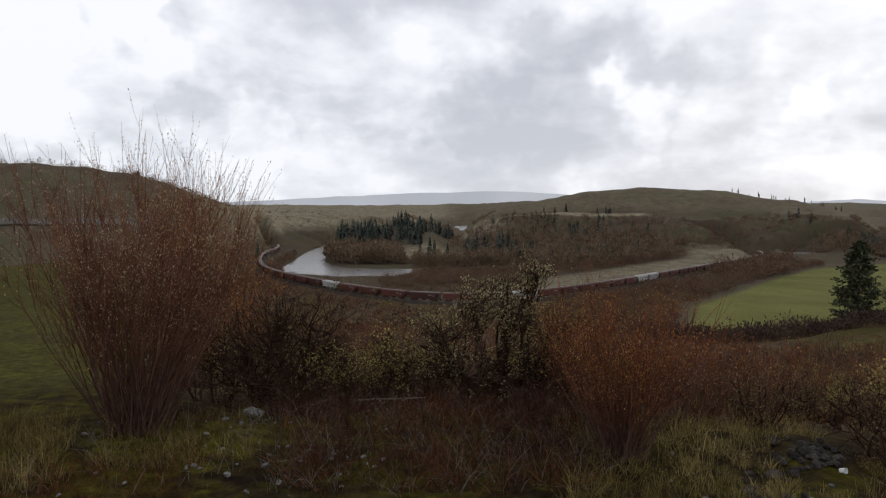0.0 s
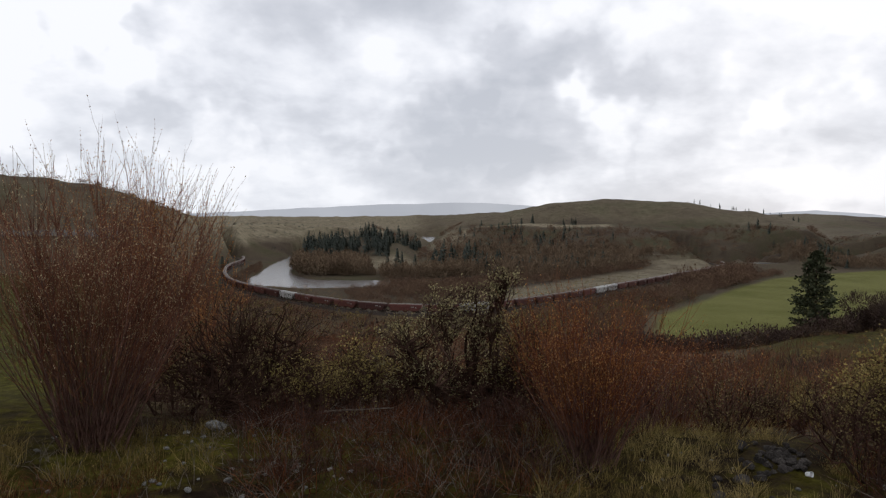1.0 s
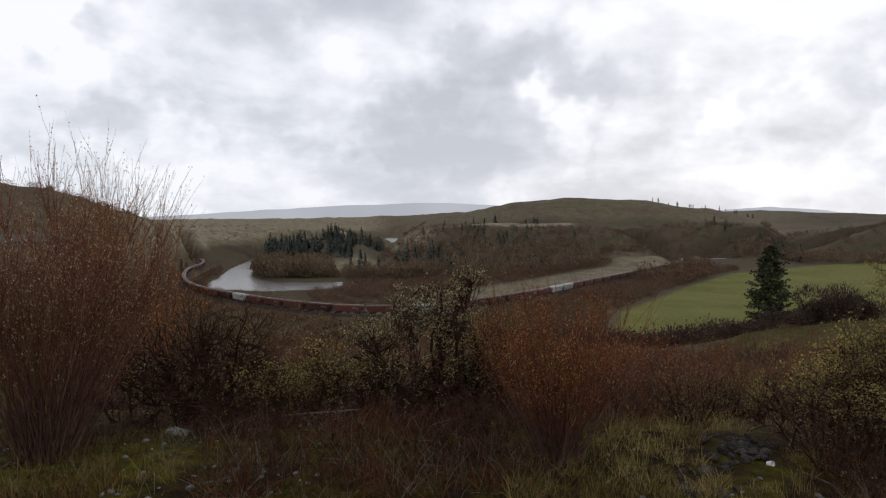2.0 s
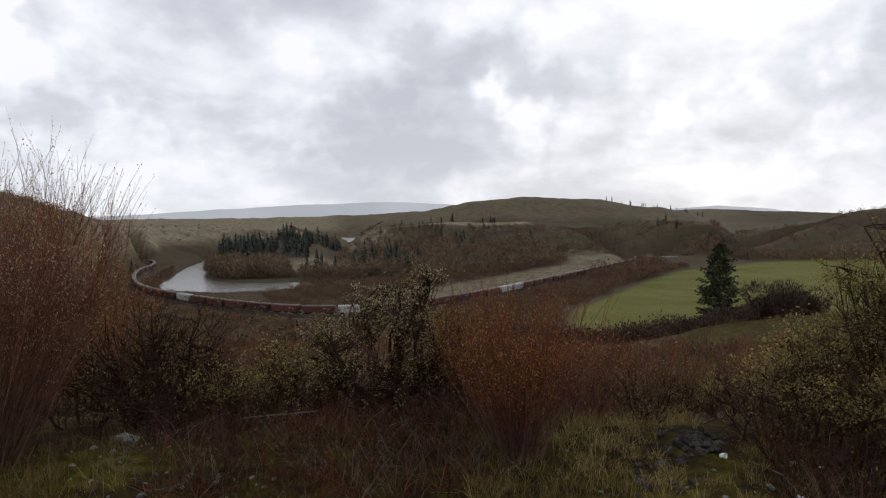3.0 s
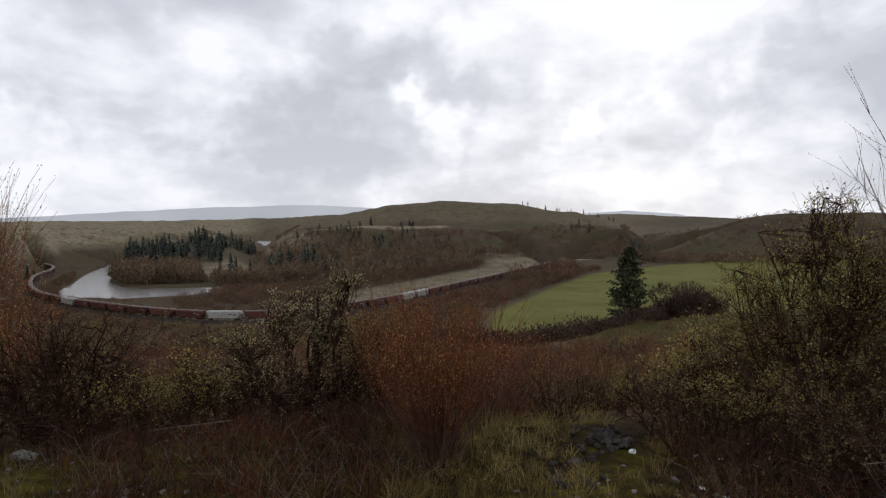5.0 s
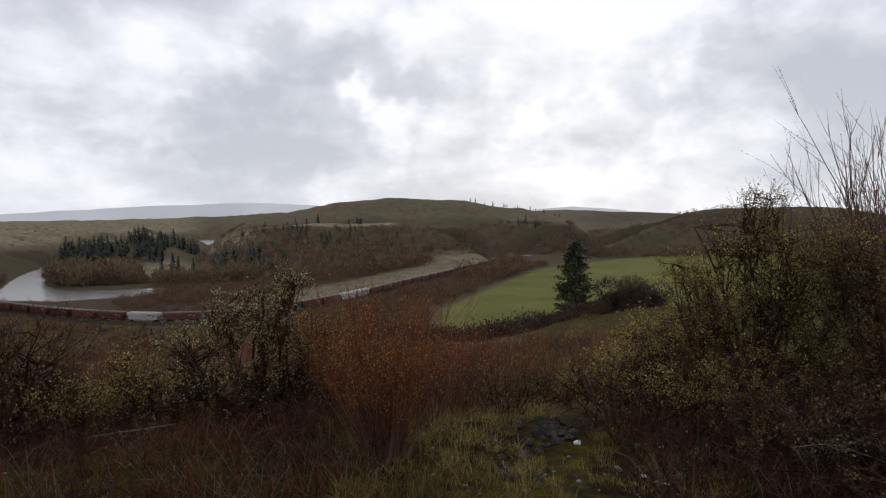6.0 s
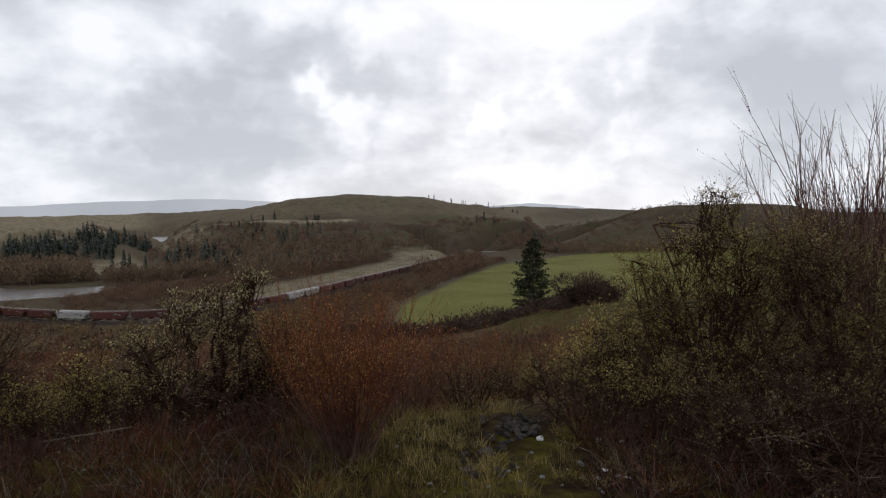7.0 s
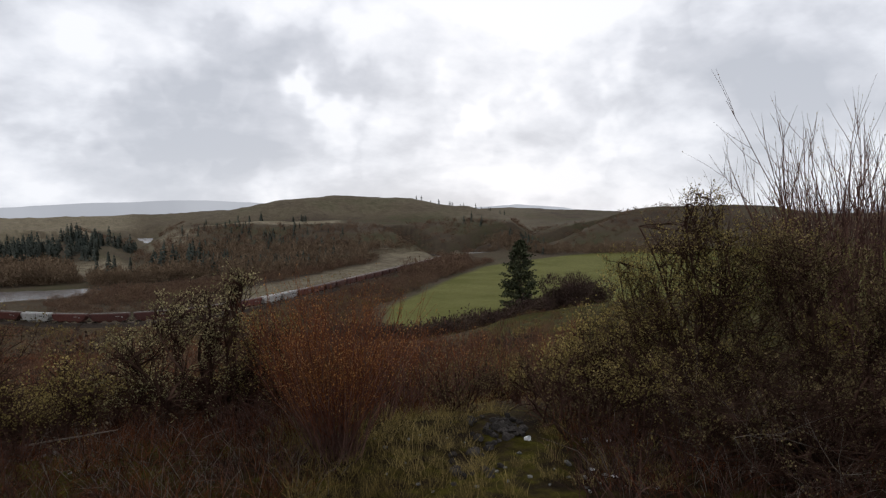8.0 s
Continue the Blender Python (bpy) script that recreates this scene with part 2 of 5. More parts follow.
BRIDGE_STEEL = material("dark_bridge_steel", [(0.025, 0.022, 0.02), (0.05, 0.045, 0.04)], 1.0)

# ---- the lie of the land: metres from the eye's foot at the origin, the valley floor near z = 0 ----
def ease(v, a, b):
    k = np.clip((v - a) / (b - a), 0, 1)
    return k * k * (3 - 2 * k)


def tan_of(deg):
    return math.tan(radians(deg))


RIVER = [(70, 2300, 40), (62, 1900, 20), (46, 1480, 15), (10, 1290, 22), (-80, 1180, 24), (-156, 1040, 11), (-149, 900, 11), (-139, 760, 13),
         (-124, 645, 15), (-104, 570, 28), (-66, 545, 38), (-30, 553, 26), (30, 580, 9), (110, 640, 8), (200, 730, 8), (300, 790, 8), (390, 790, 20), (520, 870, 24), (760, 960, 30)]
TRACK = [(-262, 960), (-222, 880), (-193, 810), (-178, 740), (-172, 670), (-156, 590), (-134, 515), (-112, 466), (-87, 427), (-49, 379), (-12, 348), (23, 344),
         (50, 360), (78, 386), (112, 424), (147, 467), (186, 514), (235, 575), (288, 640), (328, 695), (352, 750), (366, 820), (374, 900), (380, 1000)]


def spline(points, steps=12):
    """Catmull-Rom through the points."""
    p = np.array(points, float)
    p = np.vstack([2 * p[0] - p[1], p, 2 * p[-1] - p[-2]])
    out = []
    for i in range(1, len(p) - 2):
        for k in np.linspace(0, 1, steps, endpoint=False):
            a, b, c, d = p[i - 1], p[i], p[i + 1], p[i + 2]
            out.append(0.5 * (2 * b + (c - a) * k + (2 * a - 5 * b + 4 * c - d) * k * k + (3 * b - a - 3 * c + d) * k ** 3))
    out.append(p[-2])
    return np.array(out)


river_line, track_line = spline(RIVER), spline(TRACK)
river_line[:, 2] = np.maximum(river_line[:, 2], 8)


def near_line(x, y, line, cut):
    """The distance to a line of points, and the width at the nearest one; far off where it is more than cut."""
    best, width = np.full(x.shape, 1e9), np.zeros(x.shape)
    for p in line:
        d = np.hypot(x - p[0], y - p[1])
        m = d < best
        best = np.where(m, d, best)
        if len(p) > 2:
            width = np.where(m, p[2], width)
    return best, width


AZ_HILL = [-180, -60, -33, -27.6, -23.8, -20.6, -17.6, -15.5, -13, -10, -6, -3, 0, 2]
FOOT_L = [300, 300, 300, 300, 310, 370, 540, 700, 860, 930, 980, 1050, 1150, 1200]
EL_L = [3.0, 3.4, 3.25, 3.0, 2.5, 1.5, 0.35, -0.25, -0.4, -0.3, -0.35, -0.5, -1.3, -2.0]
AZ_MESA = [-2, 1, 3.8, 7.6, 10.4, 12.3, 19.8, 22.6, 25.9, 29, 31.2, 32.9, 35]
EL_MESA = [-1.6, -1.0, 0.1, 0.7, 1.45, 1.8, 1.9, 1.7, 1.1, 0.5, -0.1, -1.2, -1.9]
AZ_RIGHT = [31, 33.5, 35.4, 37.3, 40, 43.4, 47.6, 51.6, 56, 62, 80, 180]
EL_RIGHT = [-1.2, -1.0, -0.75, -0.35, 0.2, 0.75, 0.8, 0.4, -0.5, -0.6, 0.5, 0.5]


def roughness(x, y, scale, seed):
    """Cheap smooth unevenness, about -1 to 1."""
    g = np.random.default_rng(seed)
    out = np.zeros(x.shape)
    for i in range(7):
        a, ph, s = g.uniform(0, 6.283), g.uniform(0, 6.283), scale * g.uniform(0.5, 1.9)
        out += np.sin((x * math.cos(a) + y * math.sin(a)) / s * 6.283 + ph + 0.8 * np.sin((y * math.cos(a) - x * math.sin(a)) / s * 3.9 + ph))
    return out / 4.0


def height(x, y):
    x, y = np.asarray(x, float), np.asarray(y, float)
    r, az = np.hypot(x, y), np.degrees(np.arctan2(x, y))
    rr = [0, 3, 5.5, 7, 9, 13, 20, 35, 60, 85, 110, 150, 200, 250, 300]
    mid = np.interp(r, rr, [48.36, 48.34, 48.3, 48.05, 47.6, 46.6, 44.9, 41.9, 37.6, 34.0, 30.4, 23, 13, 4, 1.5])
    lef = np.interp(r, rr, [48.36, 48.34, 48.3, 48.2, 48.0, 47.5, 46.8, 45.6, 44.4, 43.6, 42.0, 37, 31, 27, 22])
    rig = np.interp(r, rr, [48.36, 48.34, 48.33, 48.1, 47.7, 46.9, 45.7, 43.4, 39.6, 36.4, 32.8, 23, 12, 3, 1.5])
    wl, wr = 1 - ease(az, -26, -13), ease(az, 22, 32)
    hill = mid * (1 - wl - wr) + lef * wl + rig * wr
    hill = hill + np.clip(az - 28.5, 0, 16) * (az < 80) * 0.27 * ease(r, 25, 100) * (1 - ease(r, 125, 220))
    floor = 1.5 + 1.2 * ease(az, 25, 42) * ease(r, 500, 900) * 2
    floor = floor + 13 * ease(r, 770, 960) * ease(az, -10.5, -8) * (1 - ease(az, -0.8, 0.8)) * (1 - ease(r, 1150, 1350))
    # the saddle between the two hills
    floor = floor + 23 * ease(r, 980, 1450) * ease(az, 27, 31) * (1 - ease(az, 38, 43))
    # the bare hill and plateau on the left
    foot = np.interp(az, AZ_HILL, FOOT_L)
    crest = foot + 230
    top = 50 + crest * np.tan(np.radians(np.interp(az, AZ_HILL, EL_L))) 
    k = ease(r, foot, crest) * (1 - ease(az, -3.0, 2.0))
    left = floor + (top - floor) * k - ease(r, crest + 60, crest + 900) * 14 * k
    # the flat-topped hill with its shelf
    el = np.interp(az, AZ_MESA, EL_MESA)
    inside = ease(az, -1.0, 6.0) * (1 - ease(az, 32.2, 35.0))
    top = 50 + 1450 * np.tan(np.radians(el))
    shelf = np.minimum(45.5, top - 3)
    low = np.interp(r, [760, 860, 960, 1080, 1190], [0, 0.22, 0.55, 0.93, 1.0]) * np.maximum(shelf - floor, 0)
    high = ease(r, 1190, 1450) * np.maximum(top - shelf, 0)
    mesa = floor + (low + high) * inside - ease(r, 1500, 2300) * 30 * inside
    # the dark hill on the right
    el = np.interp(az, AZ_RIGHT, EL_RIGHT)
    top = 50 + 1250 * np.tan(np.radians(el))
    right = floor + np.maximum(top - floor, 0) * ease(r, 930, 1250) * ease(az, 24, 30)
    far = floor + (50 + 3000 * np.tan(np.radians(np.interp(az, [-30, -5, 4, 8, 28, 33, 38, 50], [0.2, 0.35, 0.6, 0.8, 0.55, 0.2, -0.05, -0.1])))) * ease(r, 1900, 3000)
    z = np.maximum.reduce([hill * (r < 330), left, mesa, right, far, floor])
    z = np.where((r > 150) & (r < 330), np.maximum(z, floor), z)
    amp = np.interp(r, [0, 4, 15, 60, 250, 900, 2000], [0.02, 0.05, 0.25, 0.5, 0.6, 1.0, 1.5]) * np.where(z < floor + 1.0, 0.35, 1.0)
    z = z + amp * roughness(x, y, 26, 3) + np.interp(r, [0, 5, 20, 100, 150], [0.02, 0.04, 0.07, 0.1, 0]) * roughness(x, y, 2.3, 5)
    z = z + np.interp(r, [0, 3, 6, 12, 16], [0.005, 0.016, 0.020, 0.02, 0]) * roughness(x, y, 0.42, 9)
    z = z + np.interp(r, [250, 700, 1200], [0, 3.0, 4.0]) * roughness(x, y, 210, 8) * ease(z, 8, 30)
    d, w = near_line(x, y, river_line, 200)
    z = np.where(d < w * 1.5, z + (np.minimum(z, -1.2) - z) * (1 - ease(d, w * 0.8, w * 1.25)), z)
    d, w = near_line(x, y, track_line, 200)
    z = np.where(d < 30, z + (2.6 - z) * (1 - ease(d, 5, 22)) * (1 - ease(d, 8, 26)), z)
    d = np.hypot(x - 402, y - 752)
    return np.where(d < 40, z - 6.5 * (1 - ease(d, 12, 30)), z)


def level(x, y):
    return float(height(np.array([x]), np.array([y]))[0])


def mesh_from(name, verts, faces, mat, smooth=False):
    me = bpy.data.meshes.new(name)
    me.from_pydata([tuple(v) for v in verts] if not isinstance(verts, list) else verts, [], faces)
    if mat:
        me.materials.append(mat)
    if smooth:
        me.polygons.foreach_set("use_smooth", [True] * len(me.polygons))
    me.update()
    return me


def build_ground():
    azs = np.concatenate([np.arange(-180, -50, 5.0), np.arange(-50, 72, 0.38), np.arange(72, 180, 5.0)])
    rs = np.concatenate([[0.4, 1, 1.6], np.arange(2, 14, 0.22), np.geomspace(14, 330, 110), np.geomspace(335, 1300, 130), np.geomspace(1320, 4700, 46)])
    a, r = np.meshgrid(np.radians(azs), rs, indexing="ij")
    x, y = r * np.sin(a), r * np.cos(a)
    z = height(x, y)
    verts = np.stack([x, y, z], -1).reshape(-1, 3)
    verts = np.vstack([verts, [[0, 0, 48.36]]])
    n, m = len(azs), len(rs)
    i, j = np.meshgrid(np.arange(n), np.arange(m - 1), indexing="ij")
    i2 = (i + 1) % n
    quads = np.stack([i * m + j, i * m + j + 1, i2 * m + j + 1, i2 * m + j], -1).reshape(-1, 4).tolist()
    quads += [[len(verts) - 1, q * m, ((q + 1) % n) * m] for q in range(n)]
    me = mesh_from("ground", verts.tolist(), quads, GROUND, True)
    az, rr = np.degrees(a).ravel(), r.ravel()
    px, py, pz = x.ravel(), y.ravel(), z.ravel()
    # green field: between the thicket by the track, the far hedge and the near slope
    d, _ = near_line(px, py, track_line, 300)
    side = py < np.interp(px, track_line[:, 0], track_line[:, 1])
    crop = ease(px - np.interp(py, [260, 350, 430, 492, 588, 680, 900], [92, 128, 190, 236, 318, 420, 520]), 0, 8)
    crop = crop * (1 - ease(py - np.interp(px, [240, 324, 479, 594, 900], [540, 592, 676, 700, 770]), 0, 8)) * (pz < 7) * (rr > 180) * (az < 75)
    # dry grass: the strip beyond the track, the clearing inside the bend, the plateau, the shelf
    strip = (~side) * ease(d, 9, 16) * (1 - ease(d, 62, 82)) * ease(az, 6.2, 9) * (rr > 330) * (rr < 880)
    clear = np.exp(-(((px + 18) / 34) ** 2 + ((py - 780) / 100) ** 2) ** 2) + np.exp(-(((px - 66) / 38) ** 2 + ((py - 1080) / 160) ** 2) ** 2)
    plateau = ease(pz, 16, 30) * ease(az, -18, -15) * (1 - ease(az, -1.0, 2.5)) * (rr > 850)
    shelf = ease(rr, 1075, 1100) * (1 - ease(rr, 1190, 1215)) * ease(az, 5.2, 6.5) * (1 - ease(az, 16.3, 17.2))
    left_hill = (0.2 + 0.5 * ease(az, -22, -17)) * (az < -13) * ease(rr, 290, 340) * ease(pz, 12, 24)
    mesa_top = 0.35 * ease(az, -2, 4) * (1 - ease(az, 30, 36)) * ease(rr, 1220, 1300)
    dry = np.clip(0.6 * strip + 0.85 * clear + 0.9 * plateau + left_hill + shelf + mesa_top, 0, 1)
    moss = np.clip(1 - ease(rr, 5.6, 7.5) * ease(az, -24, -18) * (1 - ease(az, 60, 70)), 0, 1) * (rr < 250)
    moss = np.clip(moss + ease(az, 26, 30) * ease(rr, 18, 28) * (1 - ease(rr, 125, 150)) * (az < 70), 0, 1)
    lawn = 0.14 * ease(az, 26, 30) * ease(rr, 18, 28) * (1 - ease(rr, 100, 116)) * (az < 70) + 0.30 * (1 - ease(az, -24, -20)) * ease(rr, 6.5, 9) * (1 - ease(rr, 95, 130))
    crop = np.clip(crop + lawn, 0, 1)
    soil = np.maximum(1 - ease(rr, 260, 330), side * (1 - ease(rr, 480, 560)) * (az > -20) * (az < 22))
    cols = np.ones((len(verts), 4))
    cols[:-1, 0], cols[:-1, 1], cols[:-1, 2] = crop, dry, moss
    cols[:-1, 3] = soil
    cols[-1, :3] = (0, 0, 1)
    layer = me.color_attributes.new("zone", "FLOAT_COLOR", "POINT")
    layer.data.foreach_set("color", cols.ravel())
    return tagged(new("ground", me), "mossy hillside above a valley with a green field", "ground", kind="structure")


build_ground()


def ribbon(line, half, z, mat, name):
    """A flat strip along a line; half: half its width, or a list of them."""
    p = np.asarray(line, float)[:, :2]
    t = np.gradient(p, axis=0)
    t /= np.linalg.norm(t, axis=1)[:, None]
    nrm = np.stack([-t[:, 1], t[:, 0]], 1)
    half = np.broadcast_to(np.asarray(half, float), (len(p),))
    zz = np.broadcast_to(np.asarray(z, float), (len(p),))
    v = []
    for i in range(len(p)):
        v += [(*(p[i] + nrm[i] * half[i]), zz[i]), (*(p[i] - nrm[i] * half[i]), zz[i])]
    return mesh_from(name, v, [(2 * i, 2 * i + 1, 2 * i + 3, 2 * i + 2) for i in range(len(p) - 1)], mat)


tagged(new("water_river", mesh_from("water_river", [(-400, 470, 0.35), (900, 470, 0.35), (900, 2500, 0.35), (-400, 2500, 0.35)], [(0, 1, 2, 3)], WATER)),
       "calm grey river bending through the valley", "river", kind="structure")


def build_ridges():
    """Mountains far behind the valley, under cloud; their haze is painted as a pale glow."""
    m = bpy.data.materials.new("hazy_ridge_glow")
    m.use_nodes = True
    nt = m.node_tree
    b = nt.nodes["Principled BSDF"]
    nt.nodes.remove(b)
    # emission stands in for the haze of distance; the ridge takes no light
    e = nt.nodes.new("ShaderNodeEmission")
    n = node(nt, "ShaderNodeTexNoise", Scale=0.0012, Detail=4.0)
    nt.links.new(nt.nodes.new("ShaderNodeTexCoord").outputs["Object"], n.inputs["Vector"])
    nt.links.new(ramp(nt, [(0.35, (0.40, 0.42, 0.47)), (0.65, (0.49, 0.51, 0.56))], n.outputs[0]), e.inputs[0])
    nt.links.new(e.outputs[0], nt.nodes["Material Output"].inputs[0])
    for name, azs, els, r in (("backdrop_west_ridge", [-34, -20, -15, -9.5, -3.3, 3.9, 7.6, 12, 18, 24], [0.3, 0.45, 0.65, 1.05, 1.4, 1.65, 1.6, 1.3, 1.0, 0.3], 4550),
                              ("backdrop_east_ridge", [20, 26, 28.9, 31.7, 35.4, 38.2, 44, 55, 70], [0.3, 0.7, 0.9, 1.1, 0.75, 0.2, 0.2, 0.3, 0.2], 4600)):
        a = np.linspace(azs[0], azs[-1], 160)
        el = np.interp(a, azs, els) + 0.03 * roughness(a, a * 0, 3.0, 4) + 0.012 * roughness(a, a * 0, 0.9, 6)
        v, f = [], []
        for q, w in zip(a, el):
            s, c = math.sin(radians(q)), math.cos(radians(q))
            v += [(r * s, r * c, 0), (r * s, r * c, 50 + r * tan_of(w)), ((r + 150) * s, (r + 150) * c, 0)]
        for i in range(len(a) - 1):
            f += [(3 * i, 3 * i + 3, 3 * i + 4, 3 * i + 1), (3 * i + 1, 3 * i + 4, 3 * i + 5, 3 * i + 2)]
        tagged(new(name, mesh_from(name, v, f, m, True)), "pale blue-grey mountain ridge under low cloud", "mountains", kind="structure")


build_ridges()

# ---- railway ----
track_fine = spline(TRACK, 40)
track_s = np.concatenate([[0], np.cumsum(np.hypot(*np.diff(track_fine, axis=0).T))])
RAIL_Z = 4.0


def on_track(s):
    return float(np.interp(s, track_s, track_fine[:, 0])), float(np.interp(s, track_s, track_fine[:, 1]))


def box(bm, size, at=(0, 0, 0), taper=1.0, bevel=0.0):
    """A box, its top narrowed by taper, with bevelled edges."""
    geo = bmesh.ops.create_cube(bm, size=1)["verts"]
    for v in geo:
        k = taper if v.co.z > 0 else 1
        v.co = Vector((v.co.x * size[0] * k + at[0], v.co.y * size[1] * k + at[1], v.co.z * size[2] + at[2]))
    if bevel:
        bmesh.ops.bevel(bm, geom=list({e for v in geo for e in v.link_edges}), offset=bevel, segments=2, affect="EDGES")


def rod(bm, a, b, r, sides=8):
    a, b = Vector(a), Vector(b)
    m = Matrix.Translation((a + b) / 2) @ (b - a).to_track_quat("Z", "Y").to_matrix().to_4x4()
    bmesh.ops.create_cone(bm, segments=sides, radius1=r, radius2=r, depth=(b - a).length, cap_ends=True, matrix=m)


def part(name, bm, mat, parent, label=""):
    me = bpy.data.meshes.new(name)
    bm.to_mesh(me)
    bm.free()
    me.materials.append(mat)
    ob = new(name, me)
    ob.parent = parent
    if label:
        ob["label"] = label
    return ob


def build_track():
    line = track_fine[::3]
    p = line
    t = np.gradient(p, axis=0)
    t /= np.linalg.norm(t, axis=1)[:, None]
    nr = np.stack([-t[:, 1], t[:, 0]], 1)
    bed = [(-4.2, 2.0), (-2.4, 3.62), (2.4, 3.62), (4.2, 2.0)]
    v, f = [], []
    for q, n in zip(p, nr):
        v += [(q[0] + n[0] * o, q[1] + n[1] * o, z) for o, z in bed]
    for i in range(len(p) - 1):
        f += [(4 * i + k, 4 * i + 4 + k, 4 * i + 5 + k, 4 * i + 1 + k) for k in range(3)]
    tagged(new("ground_ballast", mesh_from("ground_ballast", v, f, BALLAST)), "grey gravel railway bed curving through the valley", "railway", kind="structure")
    for side in (-0.76, 0.76):
        v, f = [], []
        for q, n in zip(p, nr):
            v += [(q[0] + n[0] * (side + o), q[1] + n[1] * (side + o), z) for o, z in ((-0.07, 3.78), (-0.04, RAIL_Z), (0.04, RAIL_Z), (0.07, 3.78))]
        for i in range(len(p) - 1):
            f += [(4 * i + k, 4 * i + 4 + k, 4 * i + 5 + k, 4 * i + 1 + k) for k in range(3)]
        tagged(new("rail", mesh_from("rail", v, f, RAIL_STEEL)), "worn steel rail on a gravel bed", "rail", group="rails of the railway", kind="structure")
    v, f = [], []
    for s in np.arange(150, track_s[-1] - 250, 1.2):
        x, y = on_track(s)
        x2, y2 = on_track(s + 0.5)
        d = Vector((x2 - x, y2 - y, 0)).normalized()
        n = Vector((-d.y, d.x, 0))
        k = len(v)
        for a, b, z in ((-1, -1, 3.6), (1, -1, 3.6), (1, 1, 3.6), (-1, 1, 3.6), (-1, -1, 3.78), (1, -1, 3.78), (1, 1, 3.78), (-1, 1, 3.78)):
            c = Vector((x, y, z)) + n * a * 1.3 + d * b * 0.11
            v.append(tuple(c))
        f += [(k + 4, k + 5, k + 6, k + 7), (k, k + 1, k + 5, k + 4), (k + 1, k + 2, k + 6, k + 5), (k + 2, k + 3, k + 7, k + 6), (k + 3, k, k + 4, k + 7)]
    tagged(new("railway_ties", mesh_from("railway_ties", v, f, TIE_WOOD)), "dark wooden ties under the rails", "railway ties", kind="stuff")


build_track()


